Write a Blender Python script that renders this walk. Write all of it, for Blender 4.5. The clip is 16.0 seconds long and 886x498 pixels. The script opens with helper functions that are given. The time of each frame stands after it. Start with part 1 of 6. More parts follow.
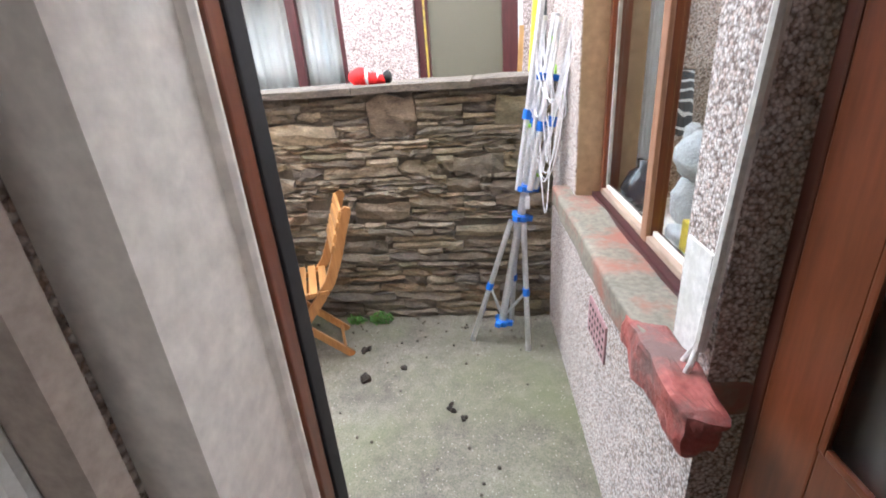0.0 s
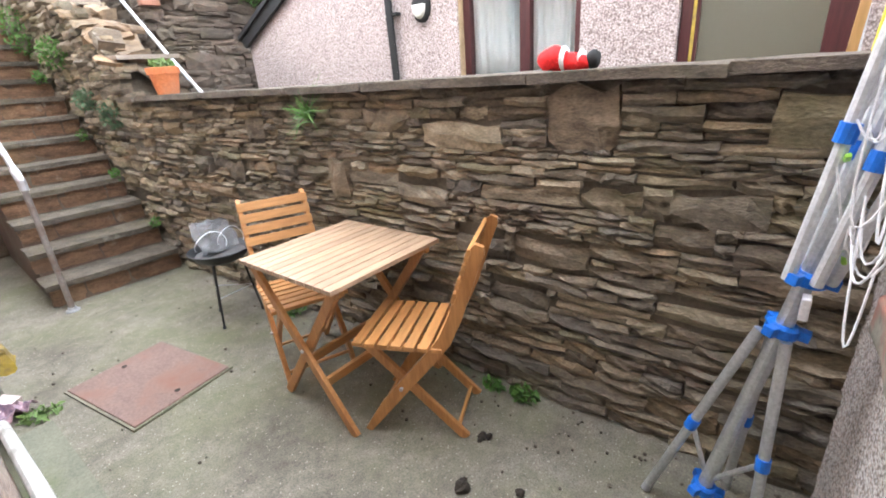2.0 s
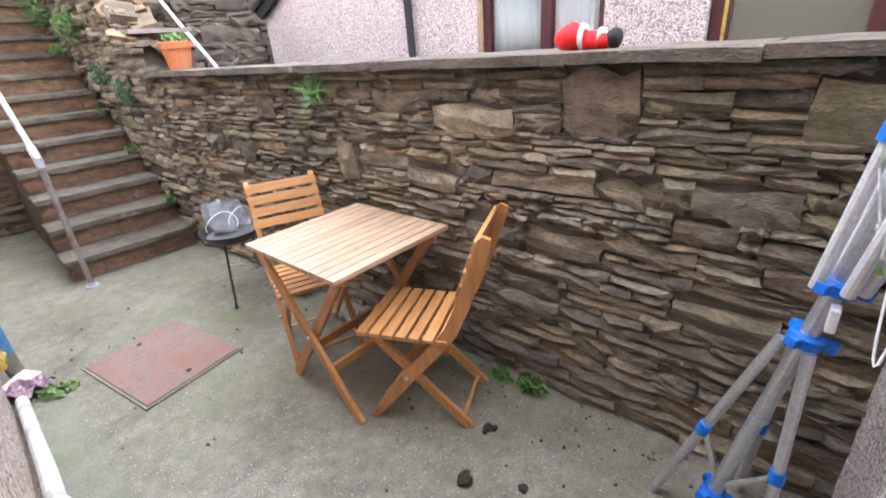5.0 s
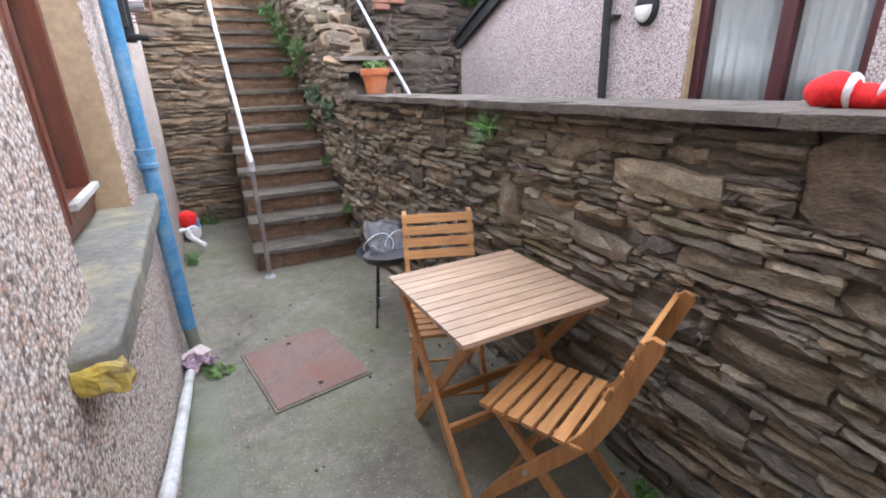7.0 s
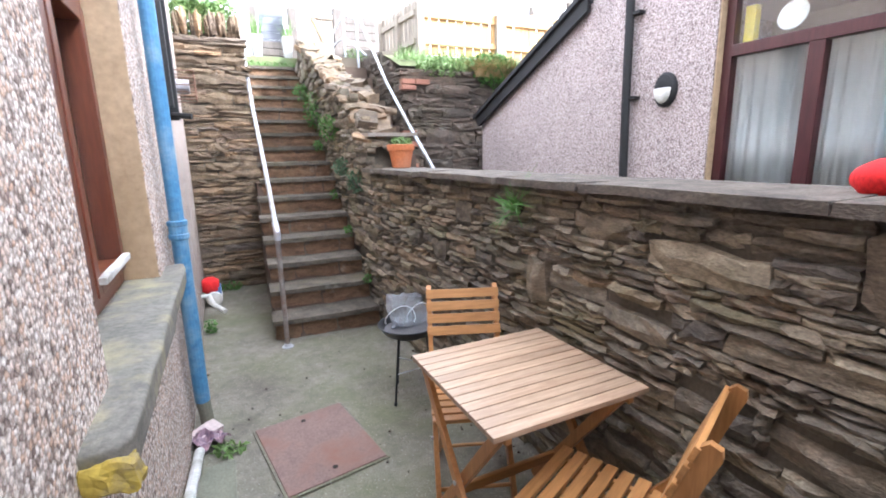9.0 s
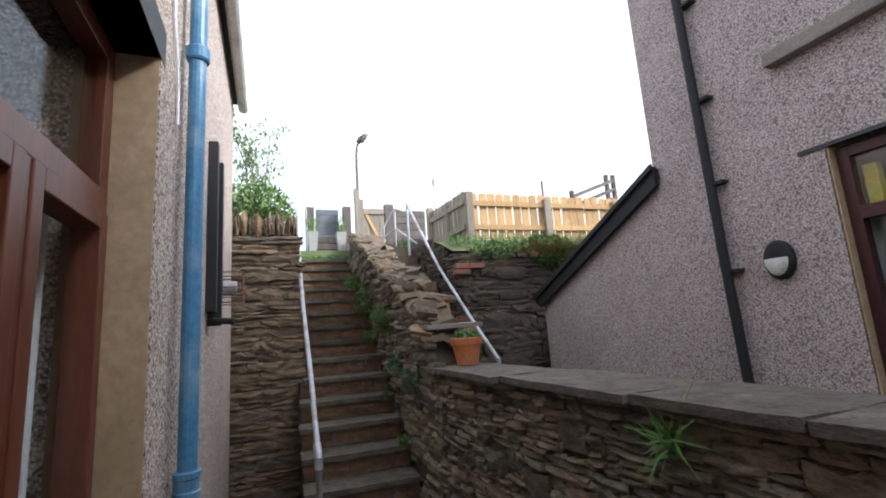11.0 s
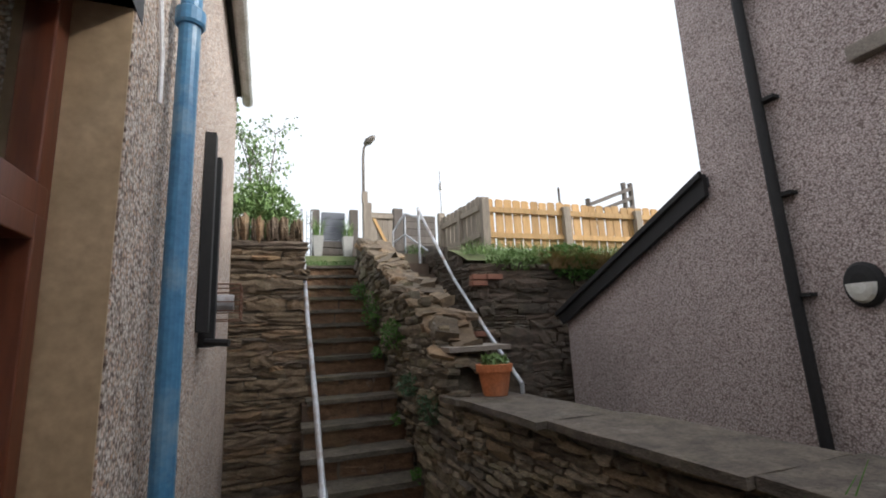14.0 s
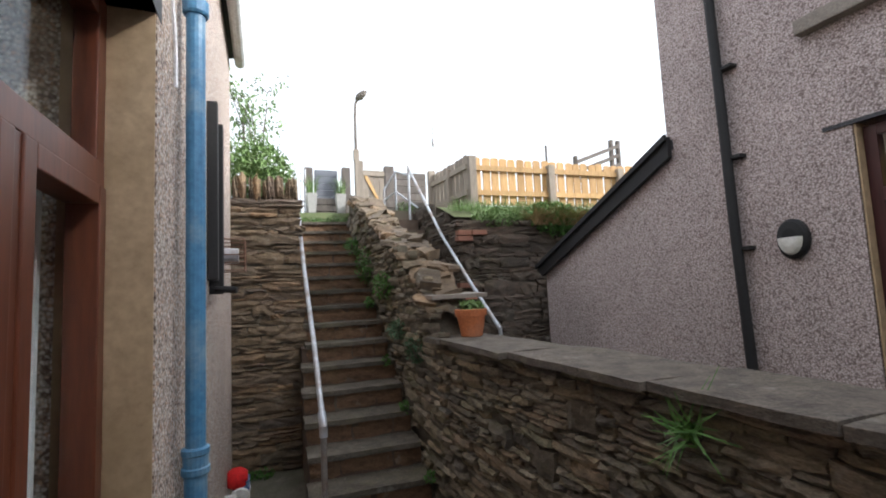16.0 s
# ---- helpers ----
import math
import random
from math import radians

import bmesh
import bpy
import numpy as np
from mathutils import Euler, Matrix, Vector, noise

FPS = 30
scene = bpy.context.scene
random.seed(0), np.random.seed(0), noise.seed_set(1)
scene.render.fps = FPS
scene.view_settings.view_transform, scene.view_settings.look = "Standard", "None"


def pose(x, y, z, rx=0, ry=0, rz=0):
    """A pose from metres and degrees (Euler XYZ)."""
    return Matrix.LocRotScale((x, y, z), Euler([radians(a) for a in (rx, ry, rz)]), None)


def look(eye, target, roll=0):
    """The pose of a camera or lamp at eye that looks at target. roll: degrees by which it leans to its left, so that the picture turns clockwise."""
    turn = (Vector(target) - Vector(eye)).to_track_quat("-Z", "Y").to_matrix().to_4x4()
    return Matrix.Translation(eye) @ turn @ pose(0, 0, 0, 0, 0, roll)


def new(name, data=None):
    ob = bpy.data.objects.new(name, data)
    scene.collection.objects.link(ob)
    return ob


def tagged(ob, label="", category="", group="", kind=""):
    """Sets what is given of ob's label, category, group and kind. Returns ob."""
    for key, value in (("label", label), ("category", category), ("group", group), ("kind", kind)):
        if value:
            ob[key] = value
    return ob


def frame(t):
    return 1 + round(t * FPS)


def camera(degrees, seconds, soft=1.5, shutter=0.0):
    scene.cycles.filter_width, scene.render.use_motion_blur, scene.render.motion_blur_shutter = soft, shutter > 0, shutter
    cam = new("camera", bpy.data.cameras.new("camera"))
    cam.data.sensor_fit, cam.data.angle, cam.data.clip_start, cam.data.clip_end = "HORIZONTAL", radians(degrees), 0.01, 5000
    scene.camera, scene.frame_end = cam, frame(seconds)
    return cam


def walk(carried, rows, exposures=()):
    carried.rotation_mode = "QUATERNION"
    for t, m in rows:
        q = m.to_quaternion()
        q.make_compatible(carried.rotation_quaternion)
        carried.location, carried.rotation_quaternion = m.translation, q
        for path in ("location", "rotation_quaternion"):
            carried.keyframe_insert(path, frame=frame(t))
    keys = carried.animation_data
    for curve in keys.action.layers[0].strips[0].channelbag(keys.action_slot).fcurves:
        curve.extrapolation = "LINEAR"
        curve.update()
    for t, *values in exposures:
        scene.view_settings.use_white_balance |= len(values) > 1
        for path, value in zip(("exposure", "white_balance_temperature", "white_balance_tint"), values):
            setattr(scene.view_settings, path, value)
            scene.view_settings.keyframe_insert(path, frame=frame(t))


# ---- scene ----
PATH = [
    (0, (-0.522, 0.022, 1.564), (1.296, 0.295, 0.776), -4.5),
    (0.5, (-0.324, -0.015, 1.554), (1.483, 0.307, 0.761), -2.0),
    (1, (-0.098, -0.018, 1.519), (1.668, 0.499, 0.737), -3.7),
    (1.5, (0.111, -0.005, 1.484), (1.803, 0.76, 0.741), -3.6),
    (2, (0.372, -0.027, 1.454), (1.815, 1.154, 0.731), -4.1),
    (2.5, (0.428, -0.031, 1.487), (1.768, 1.245, 0.728), -5.5),
    (3, (0.382, -0.011, 1.498), (1.736, 1.252, 0.744), -8.0),
    (3.2, (0.314, 0.017, 1.45), (1.74, 1.218, 0.726), -7.3),
    (5.3, (0.538, -0.018, 1.487), (1.848, 1.236, 0.645), -3.0),
    (5.5, (0.595, 0.065, 1.464), (1.742, 1.47, 0.623), -1.7),
    (6, (0.67, 0.173, 1.439), (1.569, 1.757, 0.613), -1.2),
    (6.5, (0.672, 0.189, 1.489), (1.545, 1.843, 0.781), -0.9),
    (7, (0.651, 0.167, 1.524), (1.515, 1.833, 0.832), -1.7),
    (7.5, (0.649, 0.166, 1.509), (1.558, 1.758, 0.709), -4.2),
    (8, (0.665, 0.154, 1.503), (1.653, 1.687, 0.683), -3.0),
    (8.5, (0.684, 0.133, 1.489), (1.682, 1.677, 0.701), -1.1),
    (9, (0.638, 0.237, 1.558), (1.48, 2.003, 1.143), -1.2),
    (9.5, (0.631, 0.245, 1.606), (1.379, 2.098, 1.511), -3.3),
    (10, (0.633, 0.252, 1.634), (1.367, 2.112, 1.675), -2.3),
    (10.2, (0.662, 0.332, 1.626), (1.377, 2.197, 1.727), -3.4),
    (12.3, (0.713, 1.459, 1.851), (1.422, 3.252, 2.382), -3.4),
    (12.5, (0.715, 1.458, 1.851), (1.421, 3.254, 2.376), -3.6),
    (13, (0.701, 1.472, 1.851), (1.419, 3.276, 2.329), -3.4),
    (13.5, (0.677, 1.478, 1.851), (1.415, 3.283, 2.292), -3.1),
    (14, (0.693, 1.324, 1.833), (1.401, 3.158, 2.199), -2.6),
    (14.5, (0.712, 1.211, 1.802), (1.376, 3.069, 2.129), -2.0),
    (15, (0.711, 1.219, 1.798), (1.375, 3.083, 2.092), -2.1),
    (15.5, (0.688, 1.189, 1.804), (1.373, 3.051, 2.055), -1.9),
    (16, (0.657, 0.971, 1.784), (1.387, 2.825, 1.959), -2.7),
]
cam = camera(88.0, 16.0, soft=1.9)
walk(cam, [(t, look(e, g, r)) for t, e, g, r in PATH],
     exposures=[(0.0, 3.2, 5850, 10), (0.5, 3.15, 5850, 10), (1.2, 2.85, 6050, 9), (2.5, 2.85, 5950, 10), (3.2, 2.85, 5800, 11), (5.5, 2.85, 5750, 13), (6.0, 2.55, 5700, 13), (6.5, 2.35, 5650, 13), (7.0, 2.2, 5600, 13), (8.0, 2.45, 5650, 13), (8.5, 2.55, 5700, 13), (9.0, 2.35, 5600, 12), (9.5, 1.75, 5450, 12), (10.2, 1.05, 5500, 10), (12.5, -0.22, 6200, 9), (13.5, -0.2, 6200, 9), (14.0, -0.02, 6150, 9), (16.0, 0.45, 6000, 9)])

# ---- sky and sun ----
world = bpy.data.worlds.new("sky")
scene.world = world
world.use_nodes = True
_wn = world.node_tree
_sky = _wn.nodes.new("ShaderNodeTexSky")
_sky.sky_type = "NISHITA"
_sky.sun_disc = False
_sky.sun_elevation = radians(38)
_sky.sun_rotation = radians(124)
_sky.air_density, _sky.dust_density, _sky.ozone_density = 1.0, 4.0, 0.6
_pale = _wn.nodes.new("ShaderNodeHueSaturation")  # thin bright cloud
_pale.inputs["Saturation"].default_value = 0.12
_pale.inputs["Value"].default_value = 1.6
_wn.links.new(_sky.outputs[0], _pale.inputs["Color"])
_cloud = _wn.nodes.new("ShaderNodeMix")  # the cloud is nowhere darker than this
_cloud.data_type, _cloud.blend_type = "RGBA", "LIGHTEN"
_cloud.inputs[0].default_value = 1.0
_cloud.inputs[7].default_value = (7.4, 7.5, 7.7, 1)
_wn.links.new(_pale.outputs[0], _cloud.inputs[6])
_wn.links.new(_cloud.outputs[2], _wn.nodes["Background"].inputs[0])
_wn.nodes["Background"].inputs[1].default_value = 0.15
sun_data = bpy.data.lights.new("sun", "SUN")
sun_data.energy, sun_data.angle, sun_data.color = 2.4, radians(6), (1.0, 0.93, 0.82)
sun = new("sun", sun_data)
sun.matrix_world = look((8.0, -5.5, 6.2), (0, 0, 0))


# ---- material kit ----
def material(name, base, rough=0.7, metal=0.0):
    m = bpy.data.materials.new(name)
    m.use_nodes = True
    b = m.node_tree.nodes["Principled BSDF"]
    b.inputs["Base Color"].default_value = (*base, 1)
    b.inputs["Roughness"].default_value = rough
    b.inputs["Metallic"].default_value = metal
    return m


def N(m, kind, **inputs):
    n = m.node_tree.nodes.new(kind)
    for k, v in inputs.items():
        n.inputs[k.replace("_", " ")].default_value = v
    return n


def wire(m, a, b):
    m.node_tree.links.new(a, b)


def coords(m, scale=(1, 1, 1)):
    c = N(m, "ShaderNodeTexCoord")
    mp = N(m, "ShaderNodeMapping", Scale=scale)
    wire(m, c.outputs["Object"], mp.inputs["Vector"])
    return mp.outputs[0]


def ramp(m, fac, stops):
    r = N(m, "ShaderNodeValToRGB")
    e = r.color_ramp.elements
    while len(e) < len(stops):
        e.new(0.5)
    for el, (p, c) in zip(e, stops):
        el.position, el.color = p, (*c, 1)
    wire(m, fac, r.inputs[0])
    return r.outputs[0]


def blend(m, fac, a, b, mode="MIX"):
    x = m.node_tree.nodes.new("ShaderNodeMix")
    x.data_type, x.blend_type = "RGBA", mode
    for sock, v in ((x.inputs[0], fac), (x.inputs[6], a), (x.inputs[7], b)):
        if isinstance(v, (int, float)):
            sock.default_value = v
        elif isinstance(v, tuple):
            sock.default_value = (*v, 1)
        else:
            wire(m, v, sock)
    return x.outputs[2]


def noise_tex(m, vec, scale, detail=5.0, rough=0.6):
    n = N(m, "ShaderNodeTexNoise", Scale=scale, Detail=detail, Roughness=rough)
    wire(m, vec, n.inputs["Vector"])
    return n.outputs["Fac"]


def bump(m, height, strength, distance=0.01):
    b = N(m, "ShaderNodeBump", Strength=strength, Distance=distance)
    wire(m, height, b.inputs["Height"])
    wire(m, b.outputs[0], m.node_tree.nodes["Principled BSDF"].inputs["Normal"])


def colour(m, out):
    wire(m, out, m.node_tree.nodes["Principled BSDF"].inputs["Base Color"])


def rand(m):
    return N(m, "ShaderNodeObjectInfo").outputs["Random"]


def island(m):
    return N(m, "ShaderNodeNewGeometry").outputs["Random Per Island"]


def mottled(name, a, b, scale=6.0, rough=0.8, relief=0.3, dist=0.006, fine=60.0, metal=0.0, stain=None, stain_scale=1.3, vary=0.0, stretch=(1, 1, 1)):
    """Two-scale surface: broad patches from a to b, fine grain, optional stains."""
    m = material(name, a, rough, metal)
    v = coords(m, stretch)
    n1 = noise_tex(m, v, scale)
    n2 = noise_tex(m, v, fine, 3.0)
    c = ramp(m, n1, [(0.3, a), (0.7, b)])
    c = blend(m, 0.35, c, ramp(m, n2, [(0.3, tuple(x * 0.55 for x in a)), (0.7, tuple(min(1, x * 1.3) for x in b))]))
    if vary:
        k = ramp(m, rand(m), [(0, (1 - vary,) * 3), (1, (1 + vary,) * 3)])
        c = blend(m, 1.0, c, k, "MULTIPLY")
    if stain:
        s = noise_tex(m, v, stain_scale, 6.0, 0.65)
        c = blend(m, ramp(m, s, [(0.48, (0, 0, 0)), (0.66, (1, 1, 1))]), c, stain)
    colour(m, c)
    if relief:
        bump(m, blend(m, 0.5, n1, n2), relief, dist)
    return m


def pebbledash(name, lights, darks, scale=95.0):
    """Small loose stones thrown into render: each cell its own tone, rounded relief."""
    m = material(name, lights[0], 0.85)
    v = coords(m)
    warp = N(m, "ShaderNodeTexNoise", Scale=scale * 0.9, Detail=2.0)
    wire(m, v, warp.inputs["Vector"])
    off = N(m, "ShaderNodeVectorMath")
    off.operation = "MULTIPLY_ADD"
    wire(m, warp.outputs["Color"], off.inputs[0])
    off.inputs[1].default_value = (0.9 / scale,) * 3
    wire(m, v, off.inputs[2])
    vo = N(m, "ShaderNodeTexVoronoi", Scale=scale, Randomness=1.0)
    wire(m, off.outputs[0], vo.inputs["Vector"])
    sep = N(m, "ShaderNodeSeparateColor")
    wire(m, vo.outputs["Color"], sep.inputs[0])
    c = ramp(m, sep.outputs[0], [(0.0, darks[0]), (0.16, darks[1]), (0.3, lights[0]), (0.62, lights[1]), (0.82, lights[2]), (1.0, lights[3])])
    gap = ramp(m, vo.outputs["Distance"], [(0.3, (1, 1, 1)), (0.8, (0.36, 0.33, 0.31))])
    fleck = noise_tex(m, v, scale * 2.2, 3.0)
    c = blend(m, 1.0, c, ramp(m, fleck, [(0.3, (0.72, 0.7, 0.68)), (0.7, (1.2, 1.2, 1.2))]), "MULTIPLY")
    c = blend(m, 1.0, c, gap, "MULTIPLY")
    big = noise_tex(m, v, 1.6, 5.0)
    c = blend(m, 1.0, c, ramp(m, big, [(0.3, (0.86, 0.85, 0.84)), (0.7, (1.06, 1.05, 1.04))]), "MULTIPLY")
    colour(m, c)
    inv = ramp(m, vo.outputs["Distance"], [(0.0, (1, 1, 1)), (0.8, (0, 0, 0))])
    bump(m, blend(m, 0.45, inv, fleck), 0.6, 0.005)
    return m


# ---- mesh kit ----
def part(name, bm, mat, parent=None, label="", smooth=False, bevel=0.0):
    me = bpy.data.meshes.new(name)
    if bevel:
        bmesh.ops.bevel(bm, geom=bm.edges[:], offset=bevel, segments=2, affect="EDGES", profile=0.6)
    bmesh.ops.recalc_face_normals(bm, faces=bm.faces[:])
    bm.to_mesh(me)
    bm.free()
    for p in me.polygons:
        p.use_smooth = smooth
    me.materials.append(mat)
    ob = new(name, me)
    if parent is not None:
        ob.parent = parent
    if label:
        ob["label"] = label
    return ob


def thing(name, label, category, group="", m=None, kind=""):
    ob = new(name)
    ob.empty_display_size = 0.1
    if m is not None:
        ob.matrix_world = m
    return tagged(ob, label, category, group, kind)


def add_box(bm, x0, x1, y0, y1, z0, z1, m=None):
    r = bmesh.ops.create_cube(bm, size=1.0)
    mm = Matrix.Translation(((x0 + x1) / 2, (y0 + y1) / 2, (z0 + z1) / 2)) @ Matrix.Diagonal((x1 - x0, y1 - y0, z1 - z0, 1))
    bmesh.ops.transform(bm, matrix=(m @ mm) if m is not None else mm, verts=r["verts"])
    return r["verts"]


def box(x0, x1, y0, y1, z0, z1, m=None):
    bm = bmesh.new()
    add_box(bm, x0, x1, y0, y1, z0, z1, m)
    return bm


def add_tube(bm, pts, r, n=10, cap=True):
    """A round bar along points; r a number or one radius a point."""
    pts = [Vector(p) for p in pts]
    rs = r if isinstance(r, (list, tuple)) else [r] * len(pts)
    rings, up = [], None
    for i, p in enumerate(pts):
        d = (pts[min(i + 1, len(pts) - 1)] - pts[max(i - 1, 0)]).normalized()
        if up is None or abs(d.dot(up)) > 0.98:
            up = Vector((0, 0, 1)) if abs(d.z) < 0.9 else Vector((1, 0, 0))
        a = d.cross(up).normalized()
        b = a.cross(d).normalized()
        up = b
        rings.append([bm.verts.new(p + rs[i] * (math.cos(2 * math.pi * k / n) * a + math.sin(2 * math.pi * k / n) * b)) for k in range(n)])
    for q, s in zip(rings, rings[1:]):
        for k in range(n):
            bm.faces.new((q[k], q[(k + 1) % n], s[(k + 1) % n], s[k]))
    if cap:
        bm.faces.new(rings[0][::-1])
        bm.faces.new(rings[-1])
    return bm


def tube(pts, r, n=10):
    return add_tube(bmesh.new(), pts, r, n)


def extrude_poly(pts, axis, a, b):
    """A closed outline (two coordinates) drawn along an axis from a to b."""
    bm = bmesh.new()

    def at(p, d):
        return {"x": (d, p[0], p[1]), "y": (p[0], d, p[1]), "z": (p[0], p[1], d)}[axis]

    lo = [bm.verts.new(at(p, a)) for p in pts]
    hi = [bm.verts.new(at(p, b)) for p in pts]
    bm.faces.new(lo[::-1])
    bm.faces.new(hi)
    for i in range(len(pts)):
        j = (i + 1) % len(pts)
        bm.faces.new((lo[i], lo[j], hi[j], hi[i]))
    return bm


def lathe(profile, n=24):
    """A turned shape from (radius, height) pairs."""
    bm = bmesh.new()
    rings = []
    for r, z in profile:
        rings.append([bm.verts.new((r * math.cos(2 * math.pi * k / n), r * math.sin(2 * math.pi * k / n), z)) for k in range(n)])
    for q, s in zip(rings, rings[1:]):
        for k in range(n):
            bm.faces.new((q[k], q[(k + 1) % n], s[(k + 1) % n], s[k]))
    bm.faces.new(rings[0][::-1])
    bm.faces.new(rings[-1])
    return bm


def moved(bm, m):
    bmesh.ops.transform(bm, matrix=m, verts=bm.verts[:])
    return bm


def beam(a, b, w, h, side=(1, 0, 0)):
    """A squared bar from a to b; w along side, h across it."""
    a, b, s = Vector(a), Vector(b), Vector(side)
    d = (b - a).normalized()
    s = (s - s.dot(d) * d).normalized()
    t = d.cross(s)
    m = Matrix((s, t, d)).transposed().to_4x4()
    m.translation = a
    return box(-w / 2, w / 2, -h / 2, h / 2, 0, (b - a).length, m)


def rough_up(bm, amount, scale, seed=0.0):
    for v in bm.verts:
        v.co += amount * Vector(noise.noise_vector(v.co * scale + Vector((seed, seed, seed))))
    return bm


# ---- materials ----
DASH = pebbledash("pebbledash", [(0.7, 0.66, 0.64), (0.8, 0.78, 0.77), (0.66, 0.53, 0.47), (0.86, 0.84, 0.83)], [(0.24, 0.19, 0.175), (0.5, 0.42, 0.38)], 135.0)
DASH_WARM = pebbledash("cream_pebbledash", [(0.64, 0.56, 0.5), (0.78, 0.73, 0.68), (0.55, 0.37, 0.26), (0.85, 0.82, 0.79)], [(0.17, 0.12, 0.105), (0.43, 0.34, 0.29)], 88.0)
DASH_PINK = pebbledash("pink_pebbledash", [(0.56, 0.48, 0.475), (0.62, 0.545, 0.545), (0.5, 0.41, 0.4), (0.7, 0.64, 0.64)], [(0.37, 0.305, 0.3), (0.47, 0.39, 0.39)], 88.0)
CONCRETE = material("yard_concrete", (0.27, 0.25, 0.2), 0.92)
_v = coords(CONCRETE)
_broad = noise_tex(CONCRETE, _v, 2.2, 7.0, 0.65)
_mid = noise_tex(CONCRETE, _v, 16.0, 5.0, 0.7)
_fine = noise_tex(CONCRETE, _v, 150.0, 3.0, 0.7)
_c = ramp(CONCRETE, _broad, [(0.3, (0.12, 0.108, 0.085)), (0.5, (0.19, 0.173, 0.14)), (0.75, (0.28, 0.26, 0.222))])
_c = blend(CONCRETE, 1.0, _c, ramp(CONCRETE, _mid, [(0.3, (0.72, 0.72, 0.7)), (0.7, (1.18, 1.18, 1.16))]), "MULTIPLY")
_c = blend(CONCRETE, 1.0, _c, ramp(CONCRETE, _fine, [(0.28, (0.5, 0.5, 0.5)), (0.5, (1, 1, 1)), (0.74, (1.5, 1.48, 1.45))]), "MULTIPLY")
_moss = noise_tex(CONCRETE, _v, 1.15, 7.0, 0.7)
_c = blend(CONCRETE, ramp(CONCRETE, _moss, [(0.43, (0, 0, 0)), (0.68, (0.75, 0.75, 0.75))]), _c, (0.135, 0.145, 0.07))
_damp = noise_tex(CONCRETE, _v, 3.4, 6.0, 0.75)
_c = blend(CONCRETE, ramp(CONCRETE, _damp, [(0.6, (0, 0, 0)), (0.78, (0.6, 0.6, 0.6))]), _c, (0.1, 0.09, 0.075))
_grit = N(CONCRETE, "ShaderNodeTexVoronoi", Scale=46.0)
wire(CONCRETE, _v, _grit.inputs["Vector"])
_c = blend(CONCRETE, ramp(CONCRETE, _grit.outputs["Distance"], [(0.1, (0.75, 0.75, 0.75)), (0.16, (0, 0, 0))]), _c, (0.47, 0.44, 0.38))
colour(CONCRETE, _c)
bump(CONCRETE, blend(CONCRETE, 0.5, _mid, _fine), 0.7, 0.006)
CHANNEL = mottled("damp_concrete", (0.13, 0.13, 0.1), (0.22, 0.22, 0.16), 5.0, 0.9, 0.5, 0.005, 110.0, stain=(0.12, 0.135, 0.06))
MORTAR = mottled("wall_core", (0.08, 0.067, 0.052), (0.15, 0.13, 0.1), 8.0, 0.95, 0.6)
COPE = mottled("coping_stone", (0.22, 0.19, 0.165), (0.32, 0.28, 0.24), 5.0, 0.9, 0.4, 0.006, 70.0, stain=(0.13, 0.115, 0.1), vary=0.12)
STEP = mottled("step_stone", (0.075, 0.05, 0.036), (0.12, 0.08, 0.058), 6.0, 0.9, 0.4, 0.006, 70.0, stain=(0.15, 0.125, 0.09), vary=0.12)
BUFF = mottled("buff_paint", (0.34, 0.235, 0.135), (0.43, 0.31, 0.19), 3.0, 0.65, 0.15, 0.004, 30.0, stain=(0.27, 0.185, 0.1))
PLASTER = mottled("white_plaster", (0.76, 0.71, 0.65), (0.79, 0.74, 0.68), 2.0, 0.8, 0.04, 0.003, 25.0)
# beige-brown that carries the shade of the unlit hall wall
HALL = mottled("hall_shade_tone", (0.34, 0.28, 0.24), (0.37, 0.31, 0.265), 2.0, 0.8, 0.04)
GRASSY = mottled("grass_ground", (0.06, 0.09, 0.03), (0.13, 0.14, 0.06), 3.0, 0.95, 0.6, 0.02)
SLATE = mottled("roof_slate", (0.03, 0.03, 0.035), (0.06, 0.06, 0.065), 5.0, 0.7, 0.3)
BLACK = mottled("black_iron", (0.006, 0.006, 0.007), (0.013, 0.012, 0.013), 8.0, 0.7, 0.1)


# ---- ground ----
def stone_x(y):
    """The yard face of the boundary wall."""
    return float(np.interp(y, [-0.4, 2.2, 4.2, 9.0], [2.0, 1.975, 1.86, 1.81]))


def wing_y(x):
    """The yard face of the wing wall."""
    return -0.243 - 0.06 * (1.95 - x)


gr = bmesh.new()
bmesh.ops.create_grid(gr, x_segments=60, y_segments=60, size=300)
for v in gr.verts:
    v.co.z = -0.06
tagged(part("ground", gr, GRASSY), "bare ground under and around the houses", "ground", kind="structure")

yard = bmesh.new()
NX, NY = 34, 74
_v = [[yard.verts.new((-0.1 + 2.3 * i / NX, -0.5 + 7.0 * j / NY, 0.0)) for j in range(NY + 1)] for i in range(NX + 1)]
for i in range(NX):
    for j in range(NY):
        yard.faces.new((_v[i][j], _v[i + 1][j], _v[i + 1][j + 1], _v[i][j + 1]))
for v in yard.verts:
    v.co.z = 0.006 * noise.noise(v.co * 1.7) + 0.003 * noise.noise(v.co * 9.0)
tagged(part("floor", yard, CONCRETE, smooth=True), "worn grey concrete yard floor with green algae stains", "floor", kind="structure")

ch = bmesh.new()
add_box(ch, 0.3, 0.55, 0.55, 2.62, -0.03, 0.012)
bmesh.ops.subdivide_edges(ch, edges=ch.edges[:], cuts=6, use_grid_fill=True)
tagged(part("floor_channel", rough_up(ch, 0.006, 7.0), CHANNEL), "damp greenish concrete strip along the house wall", "floor", kind="structure")

